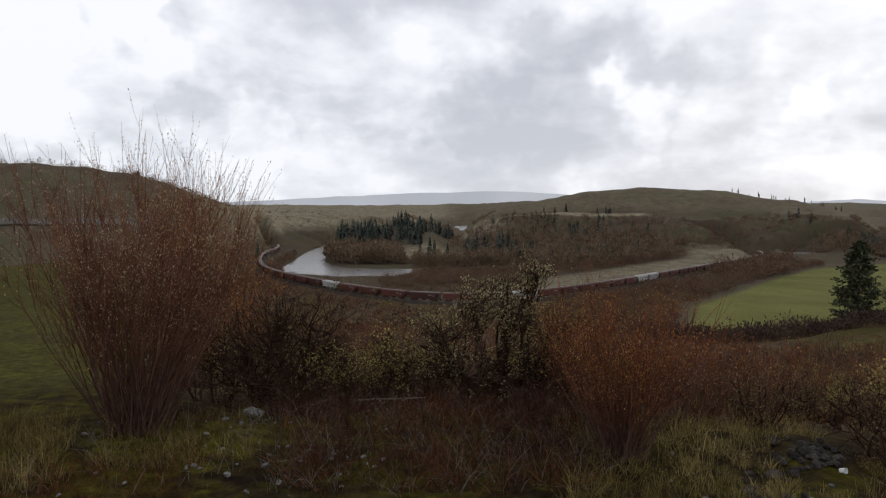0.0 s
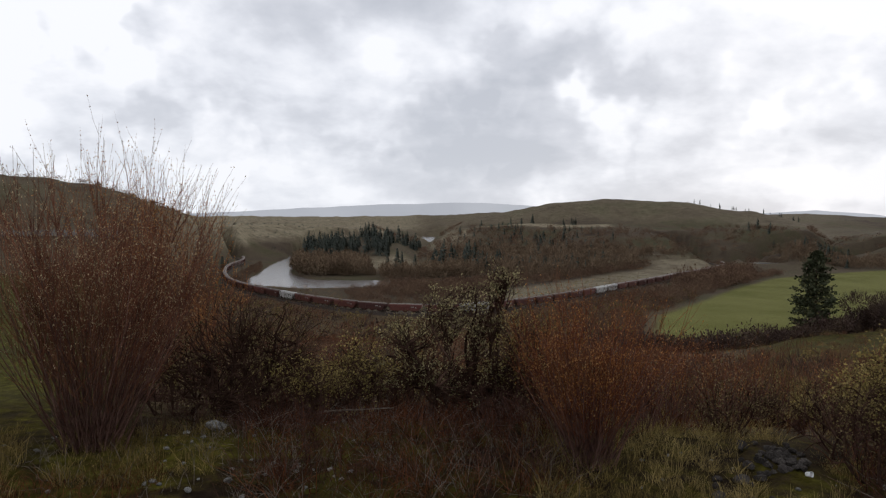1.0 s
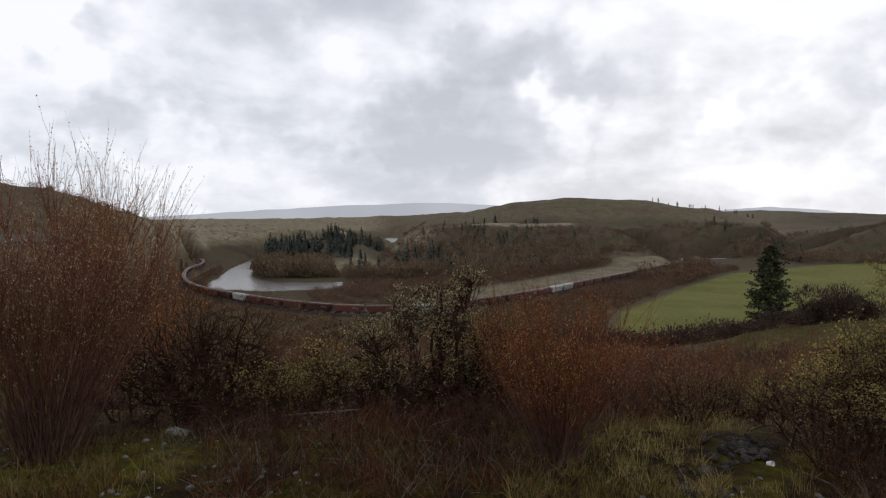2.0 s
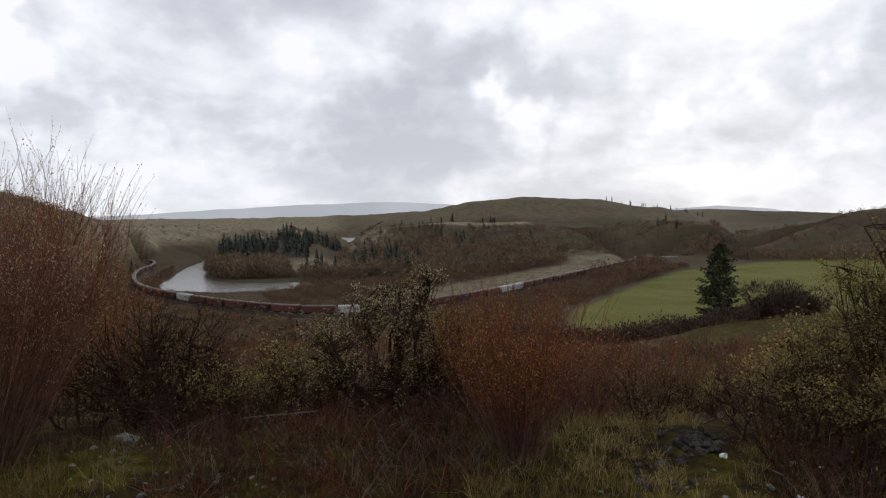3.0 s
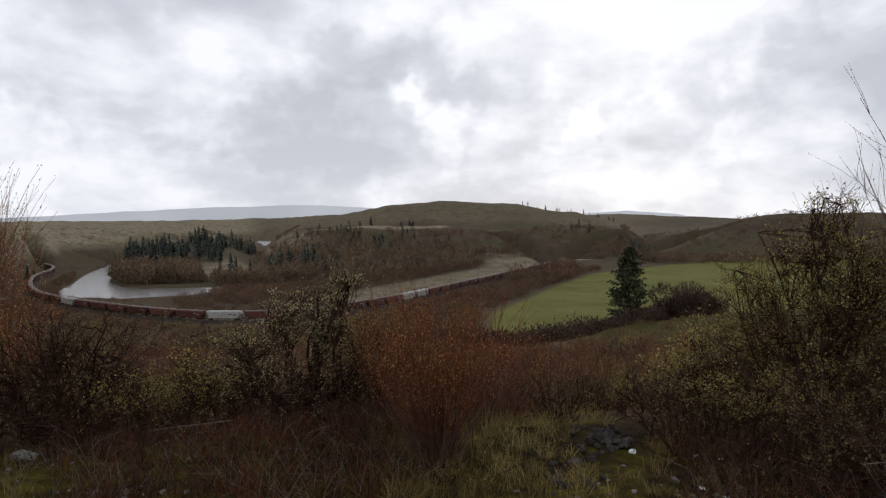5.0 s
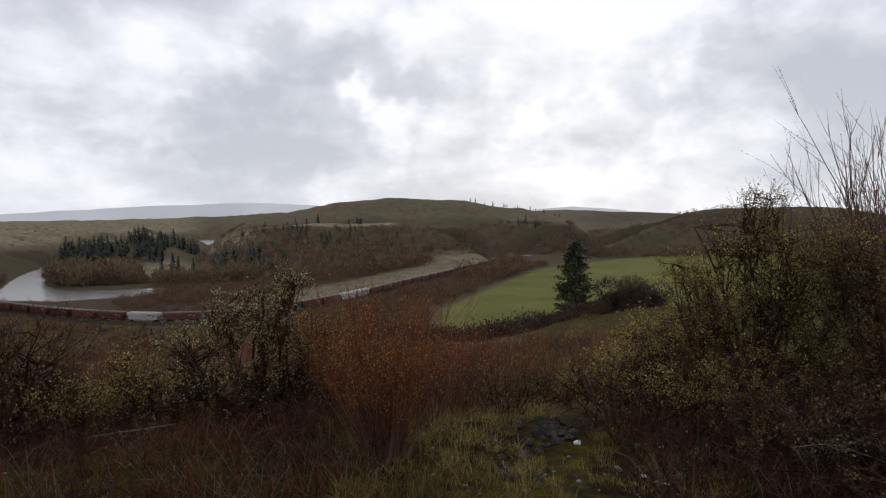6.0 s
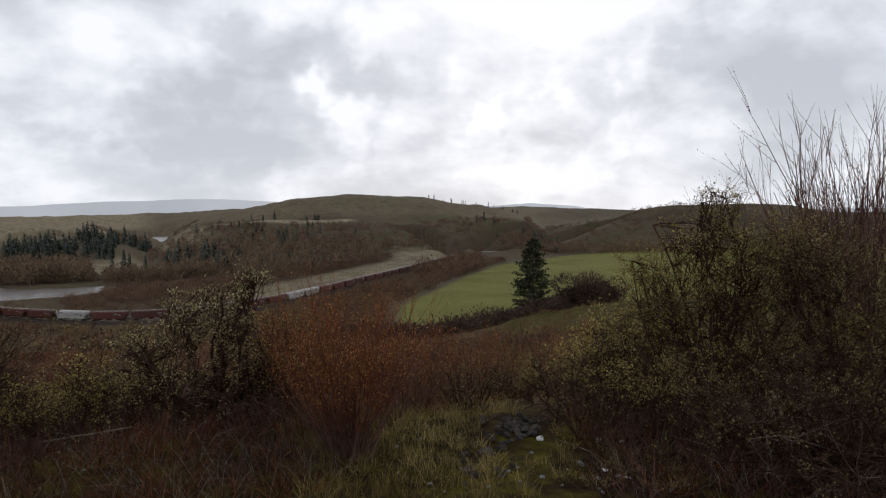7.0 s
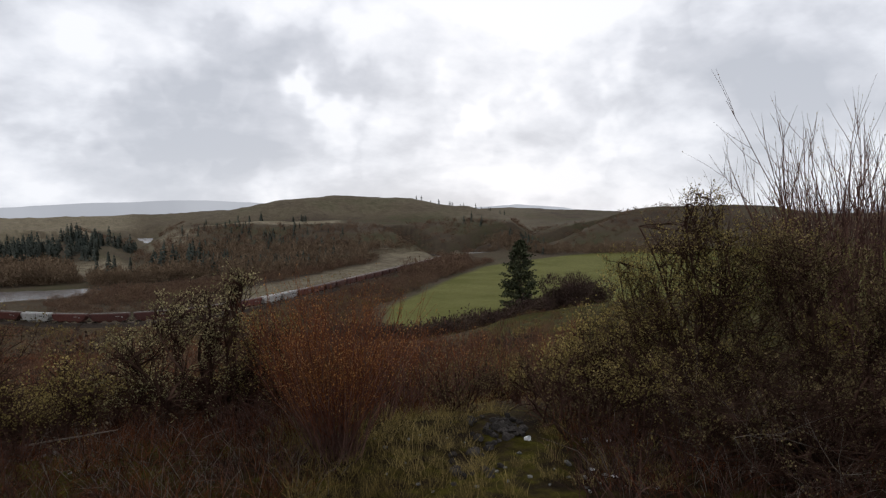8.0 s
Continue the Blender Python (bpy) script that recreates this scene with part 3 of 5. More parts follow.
def hopper_car(paint, roof, label):
    """A covered hopper: ribbed body with slanted ends, roof walk and hatches, three chutes, two trucks. Its base is the rail top."""
    car = tagged(new("hopper_car"), label, "railway car", group="cars of the freight train")
    length, wide, low, high = 17.2, 3.1, 1.35, 4.45
    bm = bmesh.new()
    prof = [(-wide / 2, low), (wide / 2, low), (wide / 2, high - 0.35), (wide / 2 - 0.45, high), (-wide / 2 + 0.45, high), (-wide / 2, high - 0.35)]
    rings = []
    for x, cut in ((-length / 2, 1.7), (-length / 2 + 1.6, 0.0), (length / 2 - 1.6, 0.0), (length / 2, 1.7)):
        rings.append([bm.verts.new((x, y, max(z, low + cut))) for y, z in prof])
    for a, b in zip(rings, rings[1:]):
        for i in range(6):
            bm.faces.new((a[i], b[i], b[(i + 1) % 6], a[(i + 1) % 6]))
    bm.faces.new(rings[0])
    bm.faces.new(rings[-1][::-1])
    for i in range(13):
        for sy in (-1, 1):
            box(bm, (0.09, 0.09, high - low - 0.5), (-6.9 + i * 1.15, sy * (wide / 2 + 0.03), (low + high) / 2 - 0.12))
    for sy in (-1, 1):
        box(bm, (length, 0.16, 0.22), (0, sy * (wide / 2 - 0.02), low + 0.02))
    bmesh.ops.recalc_face_normals(bm, faces=bm.faces)
    part("body", bm, paint, car)
    bm = bmesh.new()
    box(bm, (length - 0.6, wide - 0.75, 0.08), (0, 0, high + 0.05))
    for sy in (-0.95, 0.95):
        box(bm, (length - 0.3, 0.42, 0.06), (0, sy, high + 0.2))
    part("roof", bm, roof, car, "weathered pale roof with running boards")
    for i in range(6):
        bm = bmesh.new()
        box(bm, (1.5, 0.75, 0.2), (-6.0 + i * 2.4, 0, high + 0.18), bevel=0.05)
        part("hatch", bm, roof, car)
    for i in range(3):
        bm = bmesh.new()
        box(bm, (3.4, 2.5, 1.0), (-4.4 + 4.4 * i, 0, low - 0.45))
        for v in bm.verts:
            if v.co.z < low - 0.6:
                v.co.x = (-4.4 + 4.4 * i) + (v.co.x - (-4.4 + 4.4 * i)) * 0.3
                v.co.y *= 0.6
        part("chute", bm, paint, car)
    for sy in (-1, 1):
        for size, x, z in (((1.9, 0.012, 0.34), -3.6 * sy, 3.2), ((0.7, 0.012, 0.6), 5.6, 2.9)):
            bm = bmesh.new()
            box(bm, size, (x, sy * (wide / 2 + 0.085), z))
            part("lettering", bm, LETTER if paint is CAR_BROWN else RUNNING, car, "faded lettering bar")
    for sx in (-1, 1):
        bm = bmesh.new()
        for sy in (-1, 1):
            box(bm, (2.3, 0.2, 0.36), (sx * 6.5, sy * 0.95, 0.56), bevel=0.06)
        box(bm, (0.5, 2.2, 0.4), (sx * 6.5, 0, 0.62))
        box(bm, (0.7, 0.8, 0.5), (sx * 6.5, 0, 1.05))
        truck = part("truck", bm, RUNNING, car, "dark steel truck frame")
        for ax in (-0.88, 0.88):
            for sy in (-0.76, 0.76):
                bm = bmesh.new()
                rod(bm, (sx * 6.5 + ax, sy - 0.07, 0.46), (sx * 6.5 + ax, sy + 0.07, 0.46), 0.46, 12)
                part("wheel", bm, RAIL_STEEL, truck)
        bm = bmesh.new()
        box(bm, (0.9, 0.3, 0.34), (sx * (length / 2 + 0.35), 0, 0.95), bevel=0.05)
        box(bm, (0.6, 2.2, 0.18), (sx * (length / 2 - 0.2), 0, 1.25))
        part("coupler", bm, RUNNING, car)
        for sy in (-1, 1):
            bm = bmesh.new()
            for o in (-0.22, 0.22):
                rod(bm, (sx * (length / 2 - 0.4) + o, sy * (wide / 2 + 0.05), 1.3), (sx * (length / 2 - 0.4) + o, sy * (wide / 2 + 0.05), 4.2), 0.03, 5)
            for k in range(7):
                rod(bm, (sx * (length / 2 - 0.4) - 0.22, sy * (wide / 2 + 0.05), 1.5 + 0.42 * k), (sx * (length / 2 - 0.4) + 0.22, sy * (wide / 2 + 0.05), 1.5 + 0.42 * k), 0.025, 4)
            part("ladder", bm, RUNNING, car)
    return car


CAR_PITCH, SPEED, FIRST = 18.6, 11.3, 179.0
PALE_CARS = (23, 30, 37, 38)
CAR_COUNT = 58
brown_car = hopper_car(CAR_BROWN, CAR_ROOF, "brown covered hopper car with a weathered roof in a freight train")
pale_car = hopper_car(CAR_WHITE, CAR_ROOF_PALE, "pale grey covered hopper car in a brown freight train")
train = []


def car_pose(s):
    xa, ya = on_track(s - 6.5)
    xb, yb = on_track(s + 6.5)
    return Matrix.Translation(((xa + xb) / 2, (ya + yb) / 2, RAIL_Z)) @ Matrix.Rotation(math.atan2(yb - ya, xb - xa), 4, "Z")


used = set()
for i in range(CAR_COUNT):
    source = pale_car if i in PALE_CARS else brown_car
    at = car_pose(FIRST + i * CAR_PITCH)
    if source in used:
        train.append((i, copy_thing(source, at)))
    else:
        used.add(source)
        source.matrix_basis = at
        train.append((i, source))


def build_bridge():
    """A dark steel deck bridge with a pale edge, on concrete piers over the river."""
    br = tagged(new("railway_bridge"), "low dark steel bridge with a pale deck edge over the river", "bridge")
    br.matrix_basis = pose(402, 750, 0, 0, 0, 4)
    bm = bmesh.new()
    box(bm, (66, 5, 0.7), (0, 0, 6.6), bevel=0.05)
    part("deck", bm, CONCRETE, br, "pale concrete deck")
    for sy in (-2.1, 2.1):
        bm = bmesh.new()
        box(bm, (64, 0.3, 2.2), (0, sy, 5.2))
        for i in range(17):
            box(bm, (0.16, 0.7, 2.2), (-31 + i * 3.9, sy, 5.2))
        part("girder", bm, BRIDGE_STEEL, br)
    for x in (-31, -10, 10, 31):
        bm = bmesh.new()
        box(bm, (1.6, 4.6, 8.2), (x, 0, 0.1), taper=0.85, bevel=0.1)
        part("pier", bm, CONCRETE, br)


build_bridge()

# ---- plants: strands are thin tapering tubes, leaves small pointed quads ----
class Strands:
    """Collects tubes and leaves as plain numbers."""
    def __init__(self, seed):
        self.g = np.random.default_rng(seed)
        self.v, self.f, self.lv, self.lf = [], [], [], []
        self.tubes, self.leaves, self.kinds = {}, [], []

    def tube(self, pts, r0, r1, sides=3):
        self.tubes.setdefault((len(pts), sides), []).append((pts, r0, r1))

    def leaf(self, p, d, size, wide=0.45):
        self.leaves.append((*p, *d, size, wide))

    def finish(self):
        """Turns the collected lines and leaves into vertices and faces."""
        for (n, sides), rows in self.tubes.items():
            p = np.array([q[0] for q in rows], float)
            r = np.array([q[1:] for q in rows], float)
            d = np.empty_like(p)
            d[:, 1:-1], d[:, 0], d[:, -1] = p[:, 2:] - p[:, :-2], p[:, 1] - p[:, 0], p[:, -1] - p[:, -2]
            d /= np.linalg.norm(d, axis=2, keepdims=True) + 1e-9
            ref = np.where(np.abs(d[..., 2:]) > 0.7, np.array((0.3, 0.9, 0.1)), np.array((0.0, 0.0, 1.0)))
            a = np.cross(d, ref)
            a /= np.linalg.norm(a, axis=2, keepdims=True) + 1e-9
            b = np.cross(d, a)
            rad = (r[:, :1] + (r[:, 1:] - r[:, :1]) * np.linspace(0, 1, n)[None])[..., None, None]
            w = 6.2832 * np.arange(sides) / sides
            v = p[:, :, None] + rad * (a[:, :, None] * np.cos(w)[:, None] + b[:, :, None] * np.sin(w)[:, None])
            k0 = len(self.v)
            self.kinds += [int(n == 5)] * (len(rows) * (n - 1) * sides)
            self.v += v.reshape(-1, 3).tolist()
            t, i, k = np.meshgrid(np.arange(len(rows)), np.arange(n - 1), np.arange(sides), indexing="ij")
            q = k0 + (t * n + i) * sides
            k2 = (k + 1) % sides
            self.f += np.stack([q + k, q + k2, q + sides + k2, q + sides + k], -1).reshape(-1, 4).tolist()
        if self.leaves:
            m = np.array(self.leaves, float)
            p, d, size, wide = m[:, :3], m[:, 3:6], m[:, 6:7], m[:, 7:8]
            d = d / (np.linalg.norm(d, axis=1, keepdims=True) + 1e-9)
            a = np.cross(d, self.g.normal(size=d.shape))
            a /= np.linalg.norm(a, axis=1, keepdims=True) + 1e-9
            self.lv = np.stack([p, p + d * size * 0.5 + a * size * wide, p + d * size, p + d * size * 0.5 - a * size * wide], 1).reshape(-1, 3).tolist()
            self.lf = np.arange(4 * len(m)).reshape(-1, 4).tolist()
        self.tubes, self.leaves = {}, []
        return self

    def bend(self, p, d, length, steps, wander, rise=0.0):
        """A wandering line from p along d."""
        pts, p, d = [np.asarray(p, float)], np.asarray(p, float), np.asarray(d, float)
        for i in range(steps):
            d = d + self.g.normal(size=3) * wander + np.array((0, 0, rise))
            d = d / np.linalg.norm(d)
            p = p + d * length / steps
            pts.append(p)
        return pts

    def things(self, name, bark, leaf, leafname, label, category, group, at, stems=None):
        self.finish()
        top = tagged(new(name), label, category, group)
        top.matrix_basis = at
        br = new("woody_frame", mesh_from("woody_frame", self.v, self.f, bark, True))
        br.parent = top
        if stems:
            br.data.materials.clear()
            br.data.materials.append(stems)
            br.data.materials.append(bark)
            br.data.polygons.foreach_set("material_index", self.kinds)
        if self.lf:
            lv = new(leafname, mesh_from(leafname, self.lv, self.lf, leaf))
            lv.parent = top
        return top


def fan(g, spread):
    a, t = g.uniform(0, 6.2832), spread * math.sqrt(g.uniform(0, 1))
    return np.array((math.cos(a) * math.sin(t), math.sin(a) * math.sin(t), math.cos(t)))


def willow(seed, high, spread, stems, thick, bud, budsize, twigs=6, base=0.22, tall=0, rise=0.035):
    """Straight whippy stems fanning out of one crown, with upright side twigs and buds."""
    s = Strands(seed)
    g = s.g
    for i in range(stems):
        d = fan(g, spread)
        p = np.array((d[0] * base, d[1] * base, -0.06)) + g.normal(size=3) * (0.05, 0.05, 0)
        h = high * g.uniform(0.62, 1.0) * (1 + 0.10 * (i < tall))
        pts = s.bend(p, d, h, 8, 0.05, rise)
        r = thick * g.uniform(0.6, 1.2)
        s.tube(pts, r, r * 0.22)
        for k in range(twigs):
            j = min(7, int(2 + 6 * g.uniform(0, 1) ** 0.7))
            q = pts[j] + (pts[min(j + 1, 8)] - pts[j]) * g.uniform(0, 1)
            out = (pts[j] - pts[j - 1])
            out = out / np.linalg.norm(out) + g.normal(size=3) * 0.33 + np.array((0, 0, 0.15))
            tw = s.bend(q, out, h * g.uniform(0.12, 0.34), 4, 0.07, 0.05)
            s.tube(tw, r * 0.36, r * 0.14)
            for b in range(bud if j > 3 else 0):
                j2 = g.integers(1, 5)
                s.leaf(tw[j2] + g.normal(size=3) * 0.006, g.normal(size=3) * 0.5 + (0, 0, 1), budsize * g.uniform(0.6, 1.3), 0.3)
        for b in range(bud * 2):
            j2 = g.integers(5, 9)
            s.leaf(pts[j2], g.normal(size=3) * 0.5 + (0, 0, 1), budsize * g.uniform(0.6, 1.3), 0.3)
    return s


def gnarled(seed, high, wide, limbs, leaves, leafsize, level_limit=4, thick=0.03, droop=0.0, kids=(3, 6)):
    """A twiggy spreading shrub: limbs fork four times, leaf clusters sit on the outer twigs."""
    s = Strands(seed)
    g = s.g

    ph = g.uniform(0, 6.2832, 3)

    def inside(q, slack):
        a = math.atan2(q[1], q[0])
        slack *= 1 + 0.38 * math.sin(2 * a + ph[0]) + 0.38 * math.sin(5 * a + ph[1] + 3 * q[2] / high) + 0.25 * math.sin(9 * q[2] / high + ph[2])
        return (q[0] ** 2 + q[1] ** 2) / wide ** 2 + ((q[2] - 0.42 * high) / (0.58 * high)) ** 2 < slack

    def limb(p, d, length, r, depth):
        pts = s.bend(p, d, length, 4, 0.20, 0.05 - droop)
        slack = g.uniform(0.5, 1.5) if depth else 1.0
        keep = 1
        while keep < 5 and inside(pts[keep], slack):
            keep += 1
        if keep < 2:
            return
        pts = pts[:keep]
        s.tube(pts, r, r * 0.55, 4 if depth == 0 else 3)
        if depth >= level_limit - 2:
            for q in pts[1:]:
                for k in range(leaves if q[2] > high * g.uniform(0.2, 0.6) else 0):
                    o = g.normal(size=3)
                    s.leaf(q + o * 0.035, o + (0, 0, 0.5), leafsize * g.uniform(0.6, 1.4))
        if depth + 1 < level_limit:
            for k in range(int(g.integers(*kids))):
                q = pts[int(g.integers(1, len(pts)))]
                dd = (pts[-1] - pts[0]) / length + g.normal(size=3) * 0.62
                limb(q, dd, length * g.uniform(0.42, 0.72), r * 0.52, depth + 1)
    for i in range(limbs):
        d = fan(g, 1.2)
        d[0] *= wide / high
        d[1] *= wide / high
        d[2] = max(d[2], 0.25)
        limb(np.array((d[0] * 0.15, d[1] * 0.15, -0.05)), d, high * g.uniform(0.45, 0.8), thick * g.uniform(0.7, 1.2), 0)
    return s


def bare(seed, high, spread, stems, thick, buds=0, budsize=0.02):
    """Bare upright stems, forking upwards twice."""
    s = Strands(seed)
    g = s.g

    def stem(p, d, length, r, depth):
        pts = s.bend(p, d, length, 7, 0.055, 0.05)
        s.tube(pts, r, r * 0.3)
        for b in range(buds if depth else 0):
            s.leaf(pts[g.integers(2, 8)], g.normal(size=3) * 0.4 + (0, 0, 1), budsize, 0.35)
        if depth < 2:
            for k in range(6 - 2 * depth):
                j = int(g.integers(2, 7))
                dd = (pts[j] - pts[j - 1]) / np.linalg.norm(pts[j] - pts[j - 1]) + g.normal(size=3) * 0.27 + (0, 0, 0.1)
                stem(pts[j], dd, length * g.uniform(0.28, 0.5), r * 0.45, depth + 1)
    for i in range(stems):
        d = fan(g, spread)
        stem(np.array((d[0] * 0.3, d[1] * 0.3, -0.05)), d, high * g.uniform(0.7, 1.0) * 0.9, thick * g.uniform(0.6, 1.2), 0)
    return s


def spot(az, r, turn=0.0):
    """A pose on the ground at a bearing and distance from the origin."""
    x, y = r * math.sin(radians(az)), r * math.cos(radians(az))
    return pose(x, y, level(x, y), 0, 0, turn)


def crooked(s, a, b, steps, stray):
    """A kinked line from a to b."""
    k = np.linspace(0, 1, steps)[:, None]
    off = np.cumsum(s.g.normal(size=(steps, 3)), axis=0) * stray / math.sqrt(steps)
    return list(a + (b - a) * k + (off - off[-1] * k - off[0] * (1 - k)))


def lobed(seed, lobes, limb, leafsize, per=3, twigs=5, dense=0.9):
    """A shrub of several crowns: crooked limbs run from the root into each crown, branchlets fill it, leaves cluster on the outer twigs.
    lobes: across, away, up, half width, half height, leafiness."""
    s = Strands(seed)
    g = s.g
    for x, y, z, w, h, lush in lobes:
        c, size = np.array((x, y, z)), np.array((w, w * 0.85, h))
        for i in range(per):
            root = np.array((x * 0.15, y * 0.15, -0.05)) + g.normal(size=3) * (0.07, 0.07, 0)
            goal = c + g.normal(size=3) * size * 0.4
            r = limb * g.uniform(0.7, 1.2)
            pts = crooked(s, root, goal, 8, 0.10 * np.linalg.norm(goal - root))
            s.tube(pts, r, r * 0.4, 5)
            for j in range(int((9 + 150 * w * h) * dense)):
                o = g.normal(size=3)
                tip = c + o / np.linalg.norm(o) * size * g.uniform(0.5, 1.15)
                tip[2] = max(tip[2], 0.05)
                b = crooked(s, pts[int(g.integers(4, 8))], tip, 6, 0.035)
                s.tube(b, r * 0.34, r * 0.13)
                leafy = g.uniform() < lush
                for k in range(twigs):
                    q = b[int(g.integers(2, 6))]
                    d = (b[-1] - b[0]) / (np.linalg.norm(b[-1] - b[0]) + 1e-6) + g.normal(size=3) * 0.8 + (0, 0, 0.3)
                    tw = s.bend(q, d, g.uniform(0.06, 0.19), 3, 0.22, 0.04)
                    s.tube(tw, r * 0.12, r * 0.06)
                    if leafy:
                        for m in range(int(g.integers(6, 13))):
                            o = g.normal(size=3)
                            s.leaf(tw[int(g.integers(1, 4))] + o * 0.008, o + (0, 0, 0.6), leafsize * g.uniform(0.6, 1.4), 0.4)
    return s


# the shrubs along the brow, from the left
willow(11, 1.80, 0.60, 165, 0.0064, 5, 0.0125, 18, 0.17, 12, 0.055).things("willow_shrub", WILLOW_BARK, BUD_PALE, "catkin_cover", "tall reddish-brown willow shrub with pale catkins on mossy ground", "shrub", "", spot(-24.3, 5.4), OLD_BARK)
willow(12, 1.16, 0.60, 180, 0.0050, 4, 0.0105, 12, 0.07, 20, 0.03).things("red_willow_shrub", RED_BARK, BUD_GOLD, "bud_cover", "russet willow shrub with golden buds at its tips", "shrub", "", spot(15.2, 4.7), OLD_BARK)
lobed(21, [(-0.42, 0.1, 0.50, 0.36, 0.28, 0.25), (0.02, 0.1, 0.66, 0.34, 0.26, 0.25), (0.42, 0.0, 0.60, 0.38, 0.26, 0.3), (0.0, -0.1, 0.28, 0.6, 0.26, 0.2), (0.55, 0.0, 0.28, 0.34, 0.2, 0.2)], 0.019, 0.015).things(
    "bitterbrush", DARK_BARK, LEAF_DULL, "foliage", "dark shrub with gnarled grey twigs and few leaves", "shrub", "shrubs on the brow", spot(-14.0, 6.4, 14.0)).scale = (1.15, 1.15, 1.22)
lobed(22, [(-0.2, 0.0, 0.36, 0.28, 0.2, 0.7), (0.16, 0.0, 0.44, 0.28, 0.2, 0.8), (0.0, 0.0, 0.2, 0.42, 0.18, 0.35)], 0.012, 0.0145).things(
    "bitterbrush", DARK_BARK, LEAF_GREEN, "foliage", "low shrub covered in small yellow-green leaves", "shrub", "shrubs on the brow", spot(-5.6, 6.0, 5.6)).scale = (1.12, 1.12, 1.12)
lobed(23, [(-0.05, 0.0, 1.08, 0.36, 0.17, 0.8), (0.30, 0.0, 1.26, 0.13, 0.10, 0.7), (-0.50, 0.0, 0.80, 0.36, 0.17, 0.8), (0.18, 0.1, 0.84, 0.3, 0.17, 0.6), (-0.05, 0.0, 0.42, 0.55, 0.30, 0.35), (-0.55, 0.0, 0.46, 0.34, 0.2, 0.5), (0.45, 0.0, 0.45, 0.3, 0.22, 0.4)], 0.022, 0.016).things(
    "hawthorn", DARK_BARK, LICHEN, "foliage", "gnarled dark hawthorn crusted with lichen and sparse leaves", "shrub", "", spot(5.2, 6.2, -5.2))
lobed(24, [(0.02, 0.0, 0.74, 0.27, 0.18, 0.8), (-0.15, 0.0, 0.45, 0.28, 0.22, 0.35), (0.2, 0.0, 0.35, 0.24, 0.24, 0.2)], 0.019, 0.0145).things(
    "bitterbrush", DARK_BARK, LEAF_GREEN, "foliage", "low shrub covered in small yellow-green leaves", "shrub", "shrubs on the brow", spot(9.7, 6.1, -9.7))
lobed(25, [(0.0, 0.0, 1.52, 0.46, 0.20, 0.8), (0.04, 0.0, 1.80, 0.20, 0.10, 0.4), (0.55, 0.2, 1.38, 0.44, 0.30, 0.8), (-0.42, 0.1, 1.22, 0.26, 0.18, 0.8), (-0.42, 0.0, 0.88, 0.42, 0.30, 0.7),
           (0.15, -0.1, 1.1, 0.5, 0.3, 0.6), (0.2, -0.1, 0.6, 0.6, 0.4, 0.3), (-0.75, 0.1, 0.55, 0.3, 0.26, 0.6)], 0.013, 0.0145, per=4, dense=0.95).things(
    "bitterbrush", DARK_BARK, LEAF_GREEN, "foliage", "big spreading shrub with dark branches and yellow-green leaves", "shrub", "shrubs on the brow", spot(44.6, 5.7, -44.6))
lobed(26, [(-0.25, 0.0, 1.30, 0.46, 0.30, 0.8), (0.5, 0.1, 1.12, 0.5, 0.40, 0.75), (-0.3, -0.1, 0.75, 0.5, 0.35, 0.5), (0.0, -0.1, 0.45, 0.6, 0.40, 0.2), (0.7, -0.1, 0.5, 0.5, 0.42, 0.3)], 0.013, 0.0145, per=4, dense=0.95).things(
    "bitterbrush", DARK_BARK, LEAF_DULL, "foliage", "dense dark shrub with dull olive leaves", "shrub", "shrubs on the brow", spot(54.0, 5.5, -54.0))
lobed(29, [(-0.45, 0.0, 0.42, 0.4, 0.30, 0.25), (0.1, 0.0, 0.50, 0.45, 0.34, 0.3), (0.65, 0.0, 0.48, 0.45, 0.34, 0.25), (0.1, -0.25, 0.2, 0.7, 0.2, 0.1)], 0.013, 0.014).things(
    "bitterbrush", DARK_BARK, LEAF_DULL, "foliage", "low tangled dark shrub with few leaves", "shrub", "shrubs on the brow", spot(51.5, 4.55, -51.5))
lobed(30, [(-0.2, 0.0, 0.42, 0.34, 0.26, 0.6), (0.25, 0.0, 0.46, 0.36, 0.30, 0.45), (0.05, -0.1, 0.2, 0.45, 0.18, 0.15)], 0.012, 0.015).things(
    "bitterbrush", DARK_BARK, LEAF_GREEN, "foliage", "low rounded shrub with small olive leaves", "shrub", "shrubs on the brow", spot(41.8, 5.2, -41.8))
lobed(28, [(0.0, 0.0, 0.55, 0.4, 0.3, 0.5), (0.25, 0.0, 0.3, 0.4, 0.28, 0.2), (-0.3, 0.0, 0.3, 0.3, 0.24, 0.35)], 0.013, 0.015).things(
    "bitterbrush", GREY_TWIG, LEAF_DULL, "foliage", "low grey twiggy shrub with dull leaves", "shrub", "shrubs on the brow", spot(38.6, 5.9, -38.6))
bare(31, 2.85, 0.42, 88, 0.013, 2, 0.016).things("bare_shrub", OLD_BARK, BUD_PALE, "bud_cover", "tall bare shrub with upright reddish-dark stems", "shrub", "", spot(56.0, 7.6))
for k, (az, r, h) in enumerate(((-21.6, 12.0, 3.7), (-18.9, 12.5, 3.5), (-16.4, 12.0, 2.2))):
    bare(33 + k, h, 0.36, 22, 0.011, 7, 0.022).things("bare_shrub", WILLOW_BARK, BUD_GOLD, "bud_cover", "bare brown shrub with golden-brown buds on the slope", "shrub", "bare shrubs on the slope", spot(az, r))

